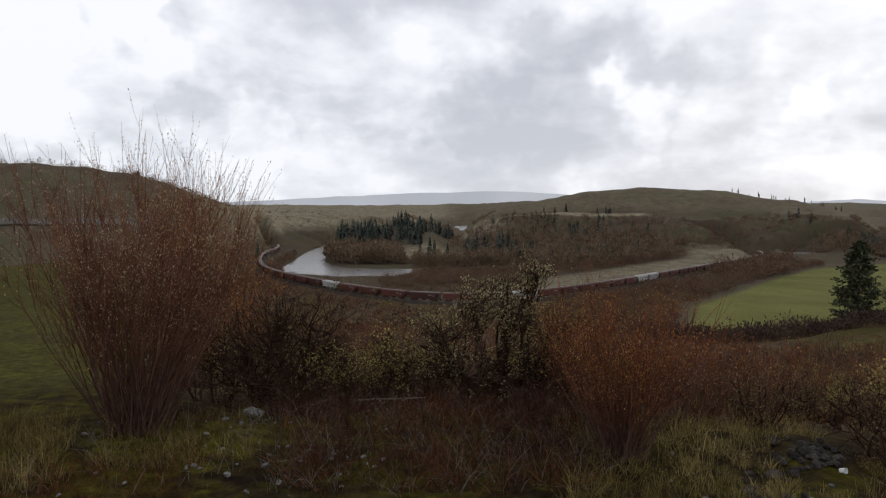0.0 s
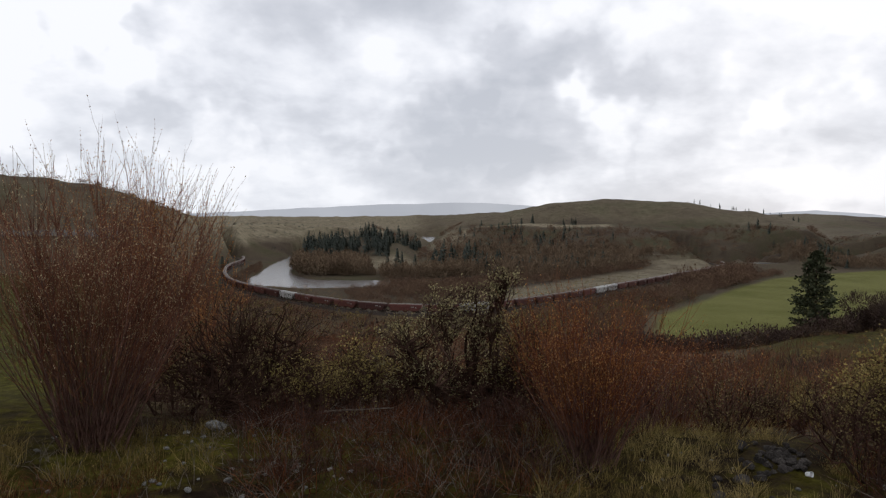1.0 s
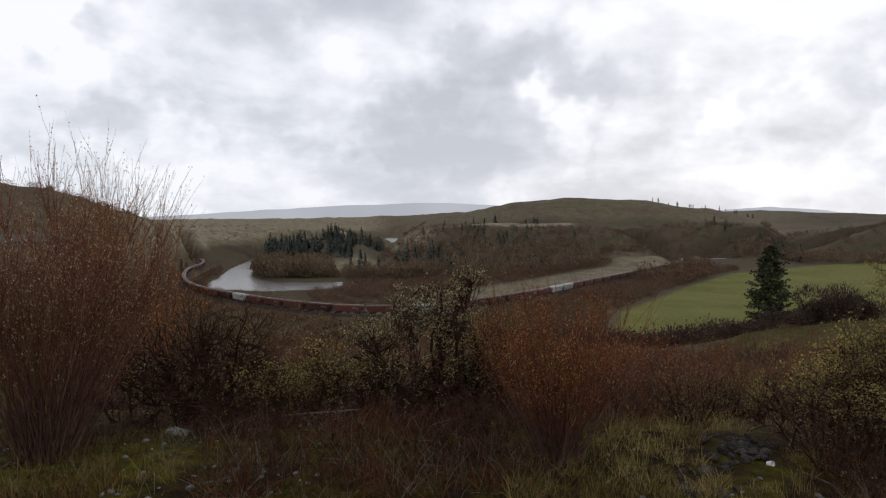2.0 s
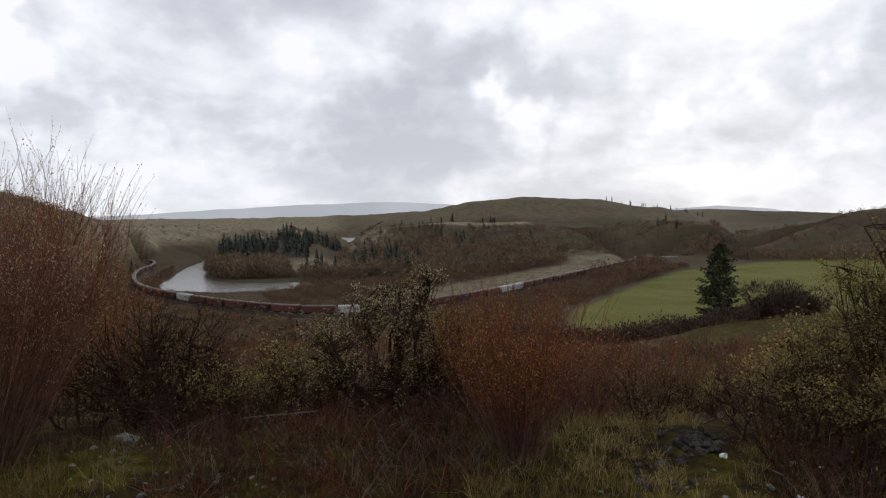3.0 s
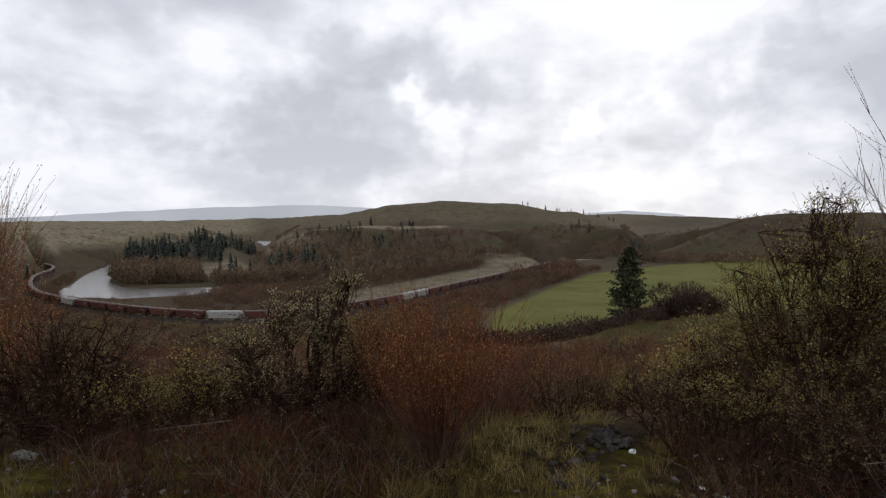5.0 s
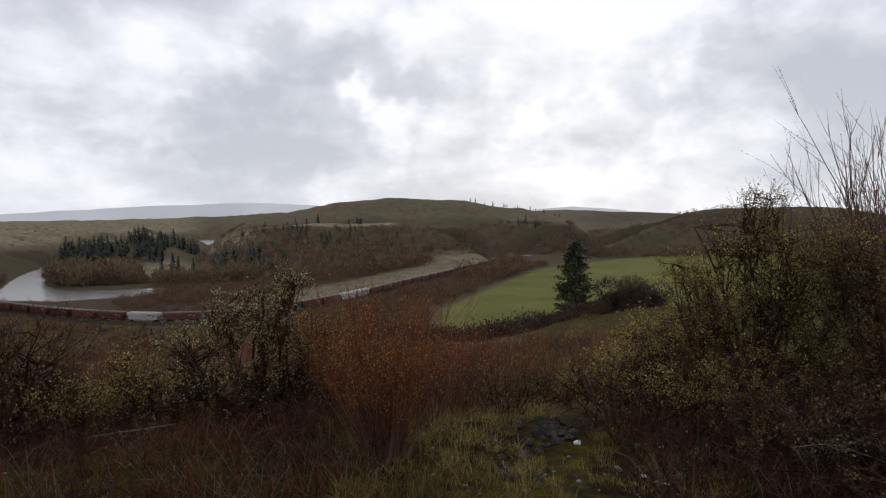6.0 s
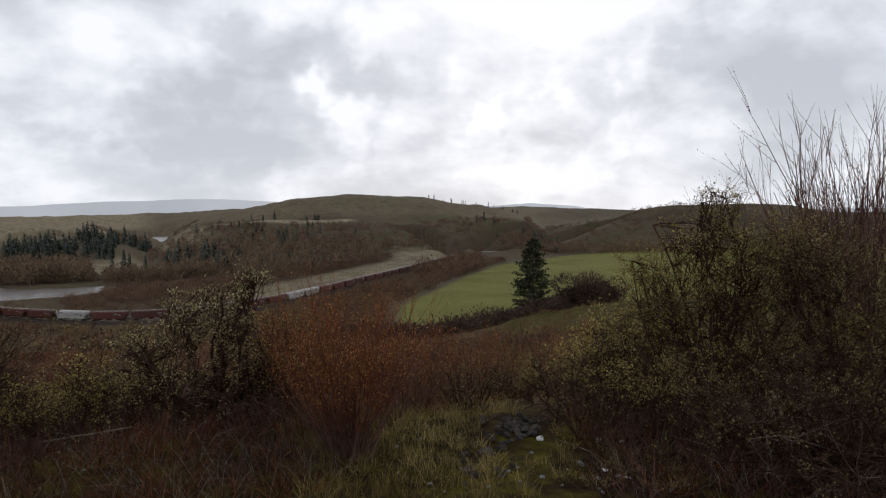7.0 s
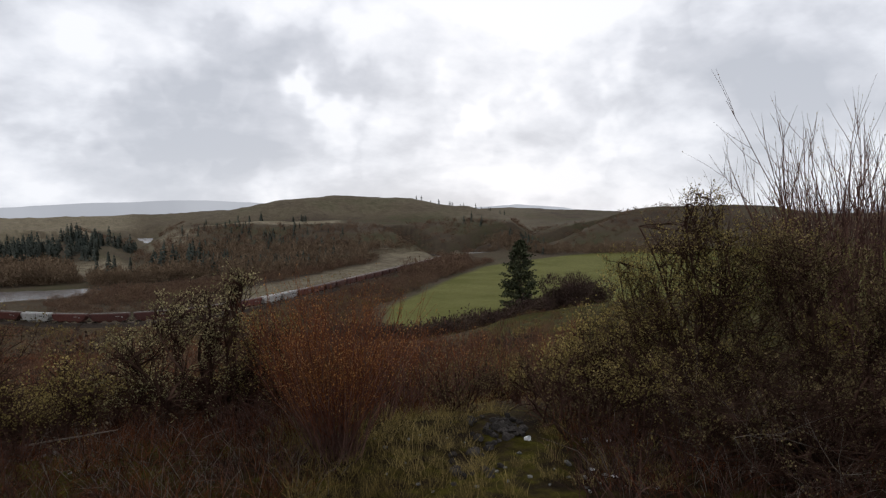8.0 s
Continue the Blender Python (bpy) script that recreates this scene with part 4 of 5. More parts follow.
# smaller shrubs filling the brow and the slope below, copied from a few
fill = [gnarled(41, 0.75, 0.55, 10, 2, 0.016, thick=0.014, kids=(2, 5)).things("twiggy_bush", DARK_BARK, LEAF_DULL, "foliage", "dark twiggy bush with few leaves on the slope", "bush", "bushes on the slope", spot(-10.5, 7.4)),
        gnarled(42, 0.68, 0.5, 10, 4, 0.017, thick=0.012, kids=(2, 5)).things("leafy_bush", DARK_BARK, LEAF_GREEN, "foliage", "small bush with yellow-green leaves on the slope", "bush", "bushes on the slope", spot(0.5, 7.6)),
        gnarled(43, 0.72, 0.5, 9, 0, 0.02, thick=0.012, kids=(2, 5)).things("grey_bush", GREY_TWIG, None, "", "leafless grey-brown bush on the slope", "bush", "bushes on the slope", spot(11.8, 7.2)),
        willow(44, 0.95, 0.5, 40, 0.006, 2, 0.014, 5, 0.12).things("russet_bush", RED_BARK, BUD_GOLD, "bud_cover", "russet whippy bush on the slope", "bush", "bushes on the slope", spot(22.5, 8.5), OLD_BARK),
        willow(45, 0.9, 0.6, 40, 0.006, 2, 0.013, 5, 0.15).things("brown_bush", WILLOW_BARK, BUD_PALE, "bud_cover", "brown leafless whippy bush on the slope", "bush", "bushes on the slope", spot(18.5, 9.5), OLD_BARK)]
pick = np.random.default_rng(5)
for az, r, k, size in ((-8.5, 6.9, 0, 0.8), (-1.8, 6.6, 2, 0.8), (1.5, 6.2, 0, 0.7), (7.0, 5.9, 2, 0.7), (-12, 8.6, 1, 1.0), (12.5, 6.2, 0, 0.8), (20, 6.6, 2, 0.8), (24.5, 7.0, 3, 0.9), (28, 7.6, 0, 0.9),
                       (31.5, 6.9, 2, 0.8), (34.5, 6.4, 0, 0.9), (-19, 8.2, 4, 1.2), (27, 9.5, 3, 1.1), (35.5, 8.5, 1, 1.2), (41, 4.9, 2, 0.7), (47.5, 4.8, 2, 0.7), (53, 4.6, 0, 0.8), (59, 4.8, 2, 0.9), (50, 6.9, 1, 1.8), (40.5, 6.8, 1, 1.6),
                       (-18, 6.6, 0, 1.0), (-11.5, 6.5, 2, 1.0), (-10, 7.2, 0, 1.2), (-2.5, 7.0, 0, 1.2), (-0.5, 6.3, 2, 0.9), (1.6, 7.0, 0, 1.3), (6.8, 6.6, 0, 1.1), (11.2, 5.7, 2, 0.9), (12.5, 7.0, 0, 1.2),
                       (19.2, 5.6, 4, 0.8), (21.5, 6.1, 3, 0.8), (25.5, 6.2, 0, 0.8), (33.5, 5.5, 2, 0.7), (36, 5.2, 0, 0.8), (44, 4.7, 0, 0.8), (56, 4.6, 2, 0.9), (38, 7.2, 1, 1.5), (-8, 5.6, 2, 0.6), (7.5, 5.3, 2, 0.6)):
    copy_thing(fill[k], spot(az, r, pick.uniform(0, 360))).scale = (size,) * 3
for i in range(105):
    az, r = pick.uniform(-23, 36), math.exp(pick.uniform(math.log(7.6), math.log(27)))
    copy_thing(fill[(0, 0, 0, 1, 2, 2, 2, 3, 4)[int(pick.integers(9))]], spot(az, r, pick.uniform(0, 360))).scale = (float(np.interp(r, [8, 12, 27], [0.75, 0.95, 1.5])) * pick.uniform(0.8, 1.15),) * 3

# ---- brush and woods in quantity: copies of a few sprays joined into one sheet of stuff ----
def spray(seed, blades, high, wide, blade, lean=0.35, leafy=0):
    """A loose mass of thin upright blades standing for fine twigs; unit: metres."""
    g = np.random.default_rng(seed)
    v, f = [], []
    for i in range(blades):
        a, q = g.uniform(0, 6.2832), math.sqrt(g.uniform(0, 1))
        bx, by = math.cos(a) * q * wide * 0.55, math.sin(a) * q * wide * 0.55
        dome = math.sqrt(max(0.05, 1 - 0.75 * q * q))
        z0 = high * dome * g.uniform(0.0, 0.72)
        ln = high * g.uniform(0.22, 0.5)
        d = np.array((math.cos(a) * q * lean, math.sin(a) * q * lean, 1.0)) + g.normal(size=3) * (0.42, 0.42, 0.15)
        d /= np.linalg.norm(d)
        side = np.cross(d, g.normal(size=3))
        side /= np.linalg.norm(side)
        p = np.array((bx, by, z0))
        tip = p + d * min(ln, (high * dome * 1.08 - z0))
        w = blade * g.uniform(0.6, 1.4)
        k = len(v)
        v += [p - side * w * 0.6, (p + tip) / 2 + side * w, tip, (p + tip) / 2 - side * w * 0.7]
        f.append((k, k + 1, k + 2, k + 3))
    return np.array(v), np.array(f)


def clump(seed, blades, high, wide, blade):
    """A rounded bush: short twigs pointing outwards all over a lumpy dome."""
    g = np.random.default_rng(seed)
    lobes = [(g.uniform(-0.32, 0.32) * wide, g.uniform(-0.32, 0.32) * wide, g.uniform(0.25, 0.62) * high, g.uniform(0.2, 0.38)) for i in range(7)]
    v, f = [], []
    for i in range(blades):
        x, y, z, r = lobes[int(g.integers(7))]
        o = g.normal(size=3)
        o /= np.linalg.norm(o)
        p = np.array((x, y, z)) + o * r * (0.55 + 0.45 * math.sqrt(g.uniform(0, 1))) * np.array((wide, wide, high)) * 0.9
        p[2] = max(p[2], 0.02 * high)
        d = o * 0.7 + g.normal(size=3) * 0.5 + (0, 0, 0.55)
        d /= np.linalg.norm(d)
        side = np.cross(d, g.normal(size=3))
        side /= np.linalg.norm(side)
        w, tip = blade * g.uniform(0.6, 1.4), p + d * high * g.uniform(0.08, 0.2)
        k = len(v)
        v += [p - side * w * 0.6, (p + tip) / 2 + side * w, tip, (p + tip) / 2 - side * w * 0.7]
        f.append((k, k + 1, k + 2, k + 3))
    return np.array(v), np.array(f)


def conifer_spray(seed, high, wide, whorls, per, blade):
    """A far conifer: drooping boughs round a thin trunk."""
    g = np.random.default_rng(seed)
    v, f = [], []
    for i in range(whorls):
        k = (i + g.uniform(0, 1)) / whorls
        z = high * (0.10 + 0.90 * k)
        reach = wide * (1 - k) ** 0.75 * g.uniform(0.6, 1.15) + 0.02 * high
        for j in range(per):
            a = g.uniform(0, 6.2832)
            o = np.array((math.cos(a), math.sin(a), 0))
            s = np.array((-math.sin(a), math.cos(a), 0))
            c = np.array((0, 0, z))
            w = blade * (0.45 + 0.8 * (1 - k)) * g.uniform(0.7, 1.3)
            q = len(v)
            v += [c + (0, 0, w * 0.8), c + o * reach * 0.6 + s * w + (0, 0, -0.05 * high * g.uniform(0.2, 1)), c + o * reach + (0, 0, -0.06 * high * g.uniform(0, 1)), c + o * reach * 0.6 - s * w + (0, 0, 0.01 * high)]
            f.append((q, q + 1, q + 2, q + 3))
    q = len(v)
    v += [np.array(p) for p in ((-0.012 * high, 0, -0.3), (0.012 * high, 0, -0.3), (0, 0, high), (0, -0.012 * high, -0.3), (0, 0.012 * high, -0.3))]
    f += [(q, q + 1, q + 2, q + 2), (q + 3, q + 4, q + 2, q + 2)]
    return np.array(v), np.array(f)


def scatter(name, kinds, places, mat, label, category, seed):
    """kinds: sprays; places: rows of x, y, size, stretch of height."""
    g = np.random.default_rng(seed)
    places = np.asarray(places, float)
    z = height(places[:, 0], places[:, 1])
    vs, fs, k = [], [], 0
    for (x, y, s, h), zz in zip(places, z):
        v, f = kinds[int(g.integers(len(kinds)))]
        a = g.uniform(0, 6.2832)
        c, n = math.cos(a) * s, math.sin(a) * s
        vs.append(np.stack([v[:, 0] * c - v[:, 1] * n + x, v[:, 0] * n + v[:, 1] * c + y, v[:, 2] * s * h + zz - 0.05 * s], 1))
        fs.append(f + k)
        k += len(v)
    v, f = np.vstack(vs), np.vstack(fs)
    faces = [q if q[2] != q[3] else q[:3] for q in f.tolist()]
    return tagged(new(name, mesh_from(name, v.tolist(), faces, mat)), label, category, kind="stuff")


def in_polar(g, n, az, r, lo, hi, even=True):
    a = np.radians(g.uniform(az[0], az[1], n))
    d = np.sqrt(g.uniform(r[0] ** 2, r[1] ** 2, n)) if even else np.exp(g.uniform(math.log(r[0]), math.log(r[1]), n))
    return np.stack([d * np.sin(a), d * np.cos(a), g.uniform(lo, hi, n), g.uniform(0.75, 1.3, n)], 1)


def keep_dry(p, margin=1.25, track=8):
    d, w = near_line(p[:, 0], p[:, 1], river_line, 300)
    t, _ = near_line(p[:, 0], p[:, 1], track_fine[::6], 300)
    return p[(d > w * margin) & (t > track)]


def clear_of_reach(p):
    """Leaves the far reach of the river open to the valley."""
    az = np.degrees(np.arctan2(p[:, 0], p[:, 1]))
    return p[(az < 1.0) | (az > 2.7)]


rng = np.random.default_rng(77)
near_brush = [spray(100 + i, 200, 1.0, 1.25, 0.009) for i in range(2)] + [clump(104 + i, 310, 1.0, 1.3, 0.013) for i in range(3)]
mid_brush = [clump(110 + i, 150, 1.0, 1.4, 0.030) for i in range(5)]
far_tree = [spray(120 + i, 60, 1.0, 0.62, 0.024, 0.2) for i in range(2)] + [clump(124 + i, 80, 1.0, 0.75, 0.034) for i in range(4)]
far_bush = [clump(130 + i, 90, 1.0, 1.5, 0.042) for i in range(5)]
far_fir = [conifer_spray(140 + i, 1.0, 0.25, 16, 7, 0.055) for i in range(5)]

# the slope below the brow
scatter("hillside_brush", near_brush, in_polar(rng, 260, (-24, 36), (15, 60), 0.7, 1.4, False), BRUSH_BROWN, "brown leafless brush covering the slope", "brush", 1)
scatter("hillside_russet_brush", near_brush, in_polar(rng, 60, (-22, 26), (15, 60), 0.8, 1.5, False), BRUSH_RED, "russet leafless brush on the slope", "brush", 2)
scatter("hillside_olive_brush", near_brush, in_polar(rng, 130, (-26, 30), (14, 60), 0.6, 1.2, False), BRUSH_OLIVE, "dull olive brush on the slope", "brush", 3)
scatter("lower_slope_brush", mid_brush, in_polar(rng, 520, (-26, 25), (60, 250), 1.0, 2.0, False), BRUSH_BROWN, "brown brush on the lower slope", "brush", 4)
scatter("lower_slope_russet_brush", mid_brush, in_polar(rng, 280, (-22, 24), (60, 300), 1.0, 2.0, False), BRUSH_RED, "russet brush on the lower slope", "brush", 5)
hedge = np.vstack([in_polar(rng, 230, (16, 34), (98, 126), 2.0, 3.7), in_polar(rng, 70, (28, 37), (102, 122), 2.0, 3.4)])
scatter("hillside_dark_brush", near_brush, in_polar(rng, 150, (-22, 34), (12, 60), 0.7, 1.4, False), BRUSH_DARK, "dark leafless brush on the slope", "brush", 30)
scatter("dark_thicket", mid_brush, hedge, BRUSH_DARK, "dark thicket along the edge of the slope", "thicket", 6)
for az, r, size in ((36.0, 104, 6.2), (34.6, 106, 4.2), (37.6, 106, 5.0)):
    v, f = clump(int(az * 10), 4200, 1.0, 1.3, 0.008)
    tagged(new("dark_bush", mesh_from("dark_bush", (v * size).tolist(), f.tolist(), BRUSH_DARK)), "large dark leafless bush beside a conifer", "bush", "dark bushes by the conifer").matrix_basis = spot(az, r)


def field_side(p):
    """How far a place lies inside the field's western edge."""
    return p[:, 0] - np.interp(p[:, 1], [260, 350, 430, 492, 588, 680, 900], [92, 128, 190, 236, 318, 420, 520])


# the valley
bank = keep_dry(in_polar(rng, 4000, (-2, 30), (430, 800), 4.5, 8.0), 1.1, 60)
off, _ = near_line(bank[:, 0], bank[:, 1], track_line, 300)
above = bank[:, 1] > np.interp(bank[:, 0], track_line[100:-40, 0], track_line[100:-40, 1])
scatter("river_bank_brush", far_bush, bank[(off > 76) & (off < 135) & above], FAR_BROWN, "dense brown brush along the river bank", "brush", 19)
dots = keep_dry(in_polar(rng, 500, (7, 20), (430, 640), 0.8, 1.8), 1.2, 14)
off, _ = near_line(dots[:, 0], dots[:, 1], track_line, 300)
scatter("strip_shrubs", far_bush, dots[(off < 66) & (dots[:, 1] > np.interp(dots[:, 0], track_line[100:-40, 0], track_line[100:-40, 1]))], BRUSH_OLIVE, "low shrubs dotted over the dry strip beside the track", "shrubs", 25)
flat = keep_dry(in_polar(rng, 2600, (-14, 24), (395, 560), 2.5, 5.0), 1.42, 8)
t_side = flat[:, 1] < np.interp(flat[:, 0], track_line[84:-60, 0], track_line[84:-60, 1])
flat_az = np.degrees(np.arctan2(flat[:, 0], flat[:, 1]))
scatter("riverside_brush", far_bush, flat[(flat_az < 8) & (field_side(flat) < -4) & ~((flat[:, 1] < 512) & (flat_az > -13) & (flat_az < -5) & (flat[:, 2] > 3.2))], FAR_BROWN, "brown riverside brush", "brush", 7)
track_side = keep_dry(in_polar(rng, 3700, (-24, 24), (165, 480), 1.8, 4.0), 1.3, 9)
near_side = track_side[:, 1] < np.interp(track_side[:, 0], track_line[72:-60, 0], track_line[72:-60, 1])
track_side[::6, 2] *= 1.9
track_side = track_side[near_side & (field_side(track_side) < -4)]
scatter("trackside_brush", far_bush, track_side[::2], BRUSH_BROWN, "low brown brush below the railway", "brush", 17)
scatter("trackside_olive_brush", far_bush, track_side[1::4], BRUSH_OLIVE, "low olive brush below the railway", "brush", 26)
scatter("trackside_dark_brush", far_bush, track_side[3::4], BRUSH_DARK, "low dark brush below the railway", "brush", 27)
scatter("meadow_dark_tufts", near_brush, in_polar(rng, 200, (24, 46), (14, 112), 0.3, 0.8), BRUSH_BROWN, "low brown shrubs dotted over the mossy slope", "shrubs", 33)
scatter("meadow_shrubs", near_brush, in_polar(rng, 300, (23, 45), (18, 112), 0.3, 0.8), BRUSH_OLIVE, "low olive shrubs and tufts on the mossy slope", "shrubs", 28)
thick = keep_dry(np.vstack([in_polar(rng, 1700, (15.5, 29.5), (440, 740), 4.0, 7.0), in_polar(rng, 700, (10, 24), (300, 440), 2.5, 4.5), in_polar(rng, 380, (20.5, 27.2), (560, 745), 8, 13)]), 1.2, 9)
scatter("thicket_by_field", far_bush, thick[(field_side(thick) < -5) & (thick[:, 1] < np.interp(thick[:, 0], track_line[130:-40, 0], track_line[130:-40, 1]))], FAR_BROWN, "brown willow thicket between field and railway", "thicket", 8)
scatter("bare_woods", far_tree, keep_dry(np.vstack([in_polar(rng, 400, (-11.6, -3.4), (612, 700), 12, 19), in_polar(rng, 70, (-3.4, -1.0), (612, 650), 4, 8), in_polar(rng, 160, (-10.5, -4.5), (700, 800), 12, 19), in_polar(rng, 260, (-2, 6), (585, 640), 8, 15)])), FAR_TREE, "bare brown cottonwoods inside the river bend", "woods", 9)
scatter("fir_woods", far_fir, keep_dry(np.vstack([in_polar(rng, 130, (-8.6, -1.5), (850, 990), 12, 23), clear_of_reach(in_polar(rng, 70, (-4, 1.2), (1080, 1180), 14, 25))])), FAR_NEEDLE, "dark fir wood inside the river bend", "woods", 10)
foot = keep_dry(in_polar(rng, 1700, (2, 33), (585, 880), 9, 17))
off, _ = near_line(foot[:, 0], foot[:, 1], track_line, 300)
scatter("foot_woods", far_tree, foot[((off > 84) | (foot[:, 1] > 790)) & ((field_side(foot) < -6) | (np.hypot(foot[:, 0], foot[:, 1]) > 850))], FAR_TREE, "bare brown woods at the foot of the hill", "woods", 11)
scatter("slope_woods", far_bush, in_polar(rng, 1000, (1, 34), (850, 1075), 4, 9), FAR_BROWN, "bare woods on the hillside", "woods", 12)
slope_fir_spots = np.vstack([in_polar(rng, 230, (4, 34), (720, 1060), 8, 15), in_polar(rng, 90, (19, 24), (800, 1040), 10, 19), in_polar(rng, 110, (25, 33), (790, 960), 9, 16), in_polar(rng, 60, (6, 15), (640, 760), 9, 16),
        in_polar(rng, 16, (23, 31), (1380, 1440), 6, 11), in_polar(rng, 9, (6, 16), (1185, 1230), 9, 18), in_polar(rng, 30, (2, 7), (640, 800), 14, 26)])
off, _ = near_line(slope_fir_spots[:, 0], slope_fir_spots[:, 1], track_line, 300)
scatter("slope_firs", far_fir, slope_fir_spots[(off > 95) & ((field_side(slope_fir_spots) < -6) | (np.hypot(slope_fir_spots[:, 0], slope_fir_spots[:, 1]) > 850))], FAR_NEEDLE, "dark firs on the hillside", "woods", 13)
scatter("far_hedge", far_tree, in_polar(rng, 520, (28.5, 46), (850, 960), 6, 14), FAR_TREE, "yellow-brown trees along the far edge of the field", "woods", 14)
scatter("left_slope_brush", far_bush, keep_dry(np.vstack([in_polar(rng, 420, (-34, -12), (230, 830), 2.0, 5), in_polar(rng, 420, (-25, -14), (270, 730), 2.0, 5)]), 1.3, 9), FAR_BROWN, "brown brush on the slope above the railway", "brush", 15)
scatter("right_hill_woods", far_bush, in_polar(rng, 420, (31, 46), (960, 1260), 4, 9), FAR_BROWN, "bare woods on the dark hill", "woods", 31)
left_bank = keep_dry(in_polar(rng, 2600, (-18, -12), (540, 900), 2.0, 3.5), 1.1, 7)
off, width = near_line(left_bank[:, 0], left_bank[:, 1], river_line, 300)
scatter("left_bank_brush", far_bush, left_bank[off < width * 1.1 + 14], FAR_BROWN, "brown brush between the railway and the river", "brush", 32)
scatter("far_valley_woods", far_bush, clear_of_reach(keep_dry(in_polar(rng, 420, (-3, 4.5), (1180, 2000), 4, 8))), FAR_BROWN, "far bare woods along the valley", "woods", 16)
scatter("plateau_shrubs", far_bush, in_polar(rng, 60, (-16, -4), (960, 1200), 2.5, 5), FAR_NEEDLE, "scattered dark shrubs on the dry plateau", "shrubs", 18)

# ---- single trees ----
def conifer(seed, high, wide, whorls):
    """A tall ragged conifer: trunk, and boughs carrying clumps of needles."""
    s = Strands(seed)
    g = s.g
    for i in range(whorls):
        k = (i + g.uniform(0, 0.8)) / whorls
        z = high * (0.07 + 0.92 * k)
        shape = min(1.0, 0.6 + 1.3 * k) * (1 - k) ** 0.55
        for j in range(int(g.integers(5, 9))):
            a = g.uniform(0, 6.2832)
            reach = (wide * shape * g.uniform(0.4, 1.25)) + 0.12
            d = np.array((math.cos(a), math.sin(a), 0.12 - 0.38 * (1 - k) * g.uniform(0, 1)))
            pts = s.bend((0, 0, z), d, reach, 4, 0.08, 0.05)
            s.tube(pts, 0.035, 0.012)
            for q in range(int(5 + reach * 9)):
                j2 = g.uniform(0.25, 1.0) * 4
                p = pts[int(j2) if j2 < 4 else 3]
                p2 = pts[min(int(j2) + 1, 4)]
                c = p + (p2 - p) * (j2 - int(j2)) + g.normal(size=3) * (0.14, 0.14, 0.07)
                s.leaf(c, g.normal(size=3) + d * 0.9 + (0, 0, 0.25), g.uniform(0.26, 0.52), 0.36)
    s.finish()
    tree = tagged(new("conifer"), "single tall dark green conifer on the slope above a field", "conifer tree")
    bm = bmesh.new()
    bmesh.ops.create_cone(bm, segments=10, radius1=0.26, radius2=0.03, depth=high, cap_ends=True, matrix=Matrix.Translation((0, 0, high / 2 - 0.2)))
    part("trunk", bm, TRUNK, tree)
    crown = new("crown", mesh_from("crown", s.lv, s.lf, NEEDLE))
    crown.parent = tree
    boughs = new("bough_frame", mesh_from("bough_frame", s.v, s.f, TRUNK))
    boughs.parent = tree
    return tree


conifer(61, 13.2, 3.9, 46).matrix_basis = spot(31.7, 112)

firs = []
for k, (az, r, h) in enumerate(((-1.7, 655, 19), (-0.9, 640, 24), (-0.5, 645, 21), (0.6, 660, 18), (-15.0, 690, 15), (-14.6, 700, 11), (7.5, 735, 20), (13.6, 1195, 15), (9.5, 1195, 11))):
    v, f = conifer_spray(200 + k, h, 0.19 * h, 22, 8, 0.035 * h)
    faces = [tuple(q) if q[2] != q[3] else tuple(q[:3]) for q in f.tolist()]
    tree = tagged(new("fir_tree", mesh_from("fir_tree", v.tolist(), faces, FAR_NEEDLE)), "dark fir standing alone in the valley", "fir tree", "single firs in the valley")
    tree.matrix_basis = spot(az, r)

# ---- the gravel road cut into the left hillside ----
def build_road():
    pts = []
    for az in np.arange(-48, -22, 0.8):
        rr = np.arange(285, 520, 1.0)
        z = height(rr * math.sin(radians(az)), rr * math.cos(radians(az)))
        k = int(np.argmax(np.degrees(np.arctan2(z - 50, rr)) > -1.15))
        pts.append((rr[k] * math.sin(radians(az)), rr[k] * math.cos(radians(az)), z[k]))
    p = np.array(pts)
    z = np.convolve(np.pad(p[:, 2], 2, mode="edge"), np.ones(5) / 5, "valid")
    me = ribbon(p, 2.8, z, ROAD, "road")
    q = np.array([v.co for v in me.vertices])
    lift = height(q[:, 0], q[:, 1]) + 0.9
    for v, h in zip(me.vertices, lift):
        v.co.z = h
    tagged(new("road", me), "pale gravel road cut across the hillside", "road", kind="structure")


build_road()

# ---- grass and weeds on the brow ----
def tuft(seed, blades, high, wide, blade, bend_=0.35):
    g = np.random.default_rng(seed)
    v, f = [], []
    for i in range(blades):
        a, q = g.uniform(0, 6.2832), math.sqrt(g.uniform(0, 1)) * wide
        p = np.array((math.cos(a) * q, math.sin(a) * q, -0.01))
        d = np.array((g.normal() * bend_, g.normal() * bend_, 1.0))
        d /= np.linalg.norm(d)
        ln = high * g.uniform(0.45, 1.1)
        side = np.cross(d, g.normal(size=3))
        side *= blade / np.linalg.norm(side)
        m = p + d * ln * 0.55
        tip = p + d * ln + np.array((d[0], d[1], -0.3)) * ln * g.uniform(0.1, 0.5)
        k = len(v)
        v += [p - side, p + side, m + side * 0.7, m - side * 0.7, tip]
        f += [(k, k + 1, k + 2, k + 3), (k + 3, k + 2, k + 4, k + 4)]
    return np.array(v), np.array(f)


short = [tuft(300 + i, 18, 0.07, 0.07, 0.0020, 0.6) for i in range(4)]
long_ = [tuft(310 + i, 36, 0.20, 0.06, 0.0017, 0.30) for i in range(4)]
stalk = [tuft(320 + i, 16, 0.34, 0.12, 0.0022, 0.55) for i in range(4)]


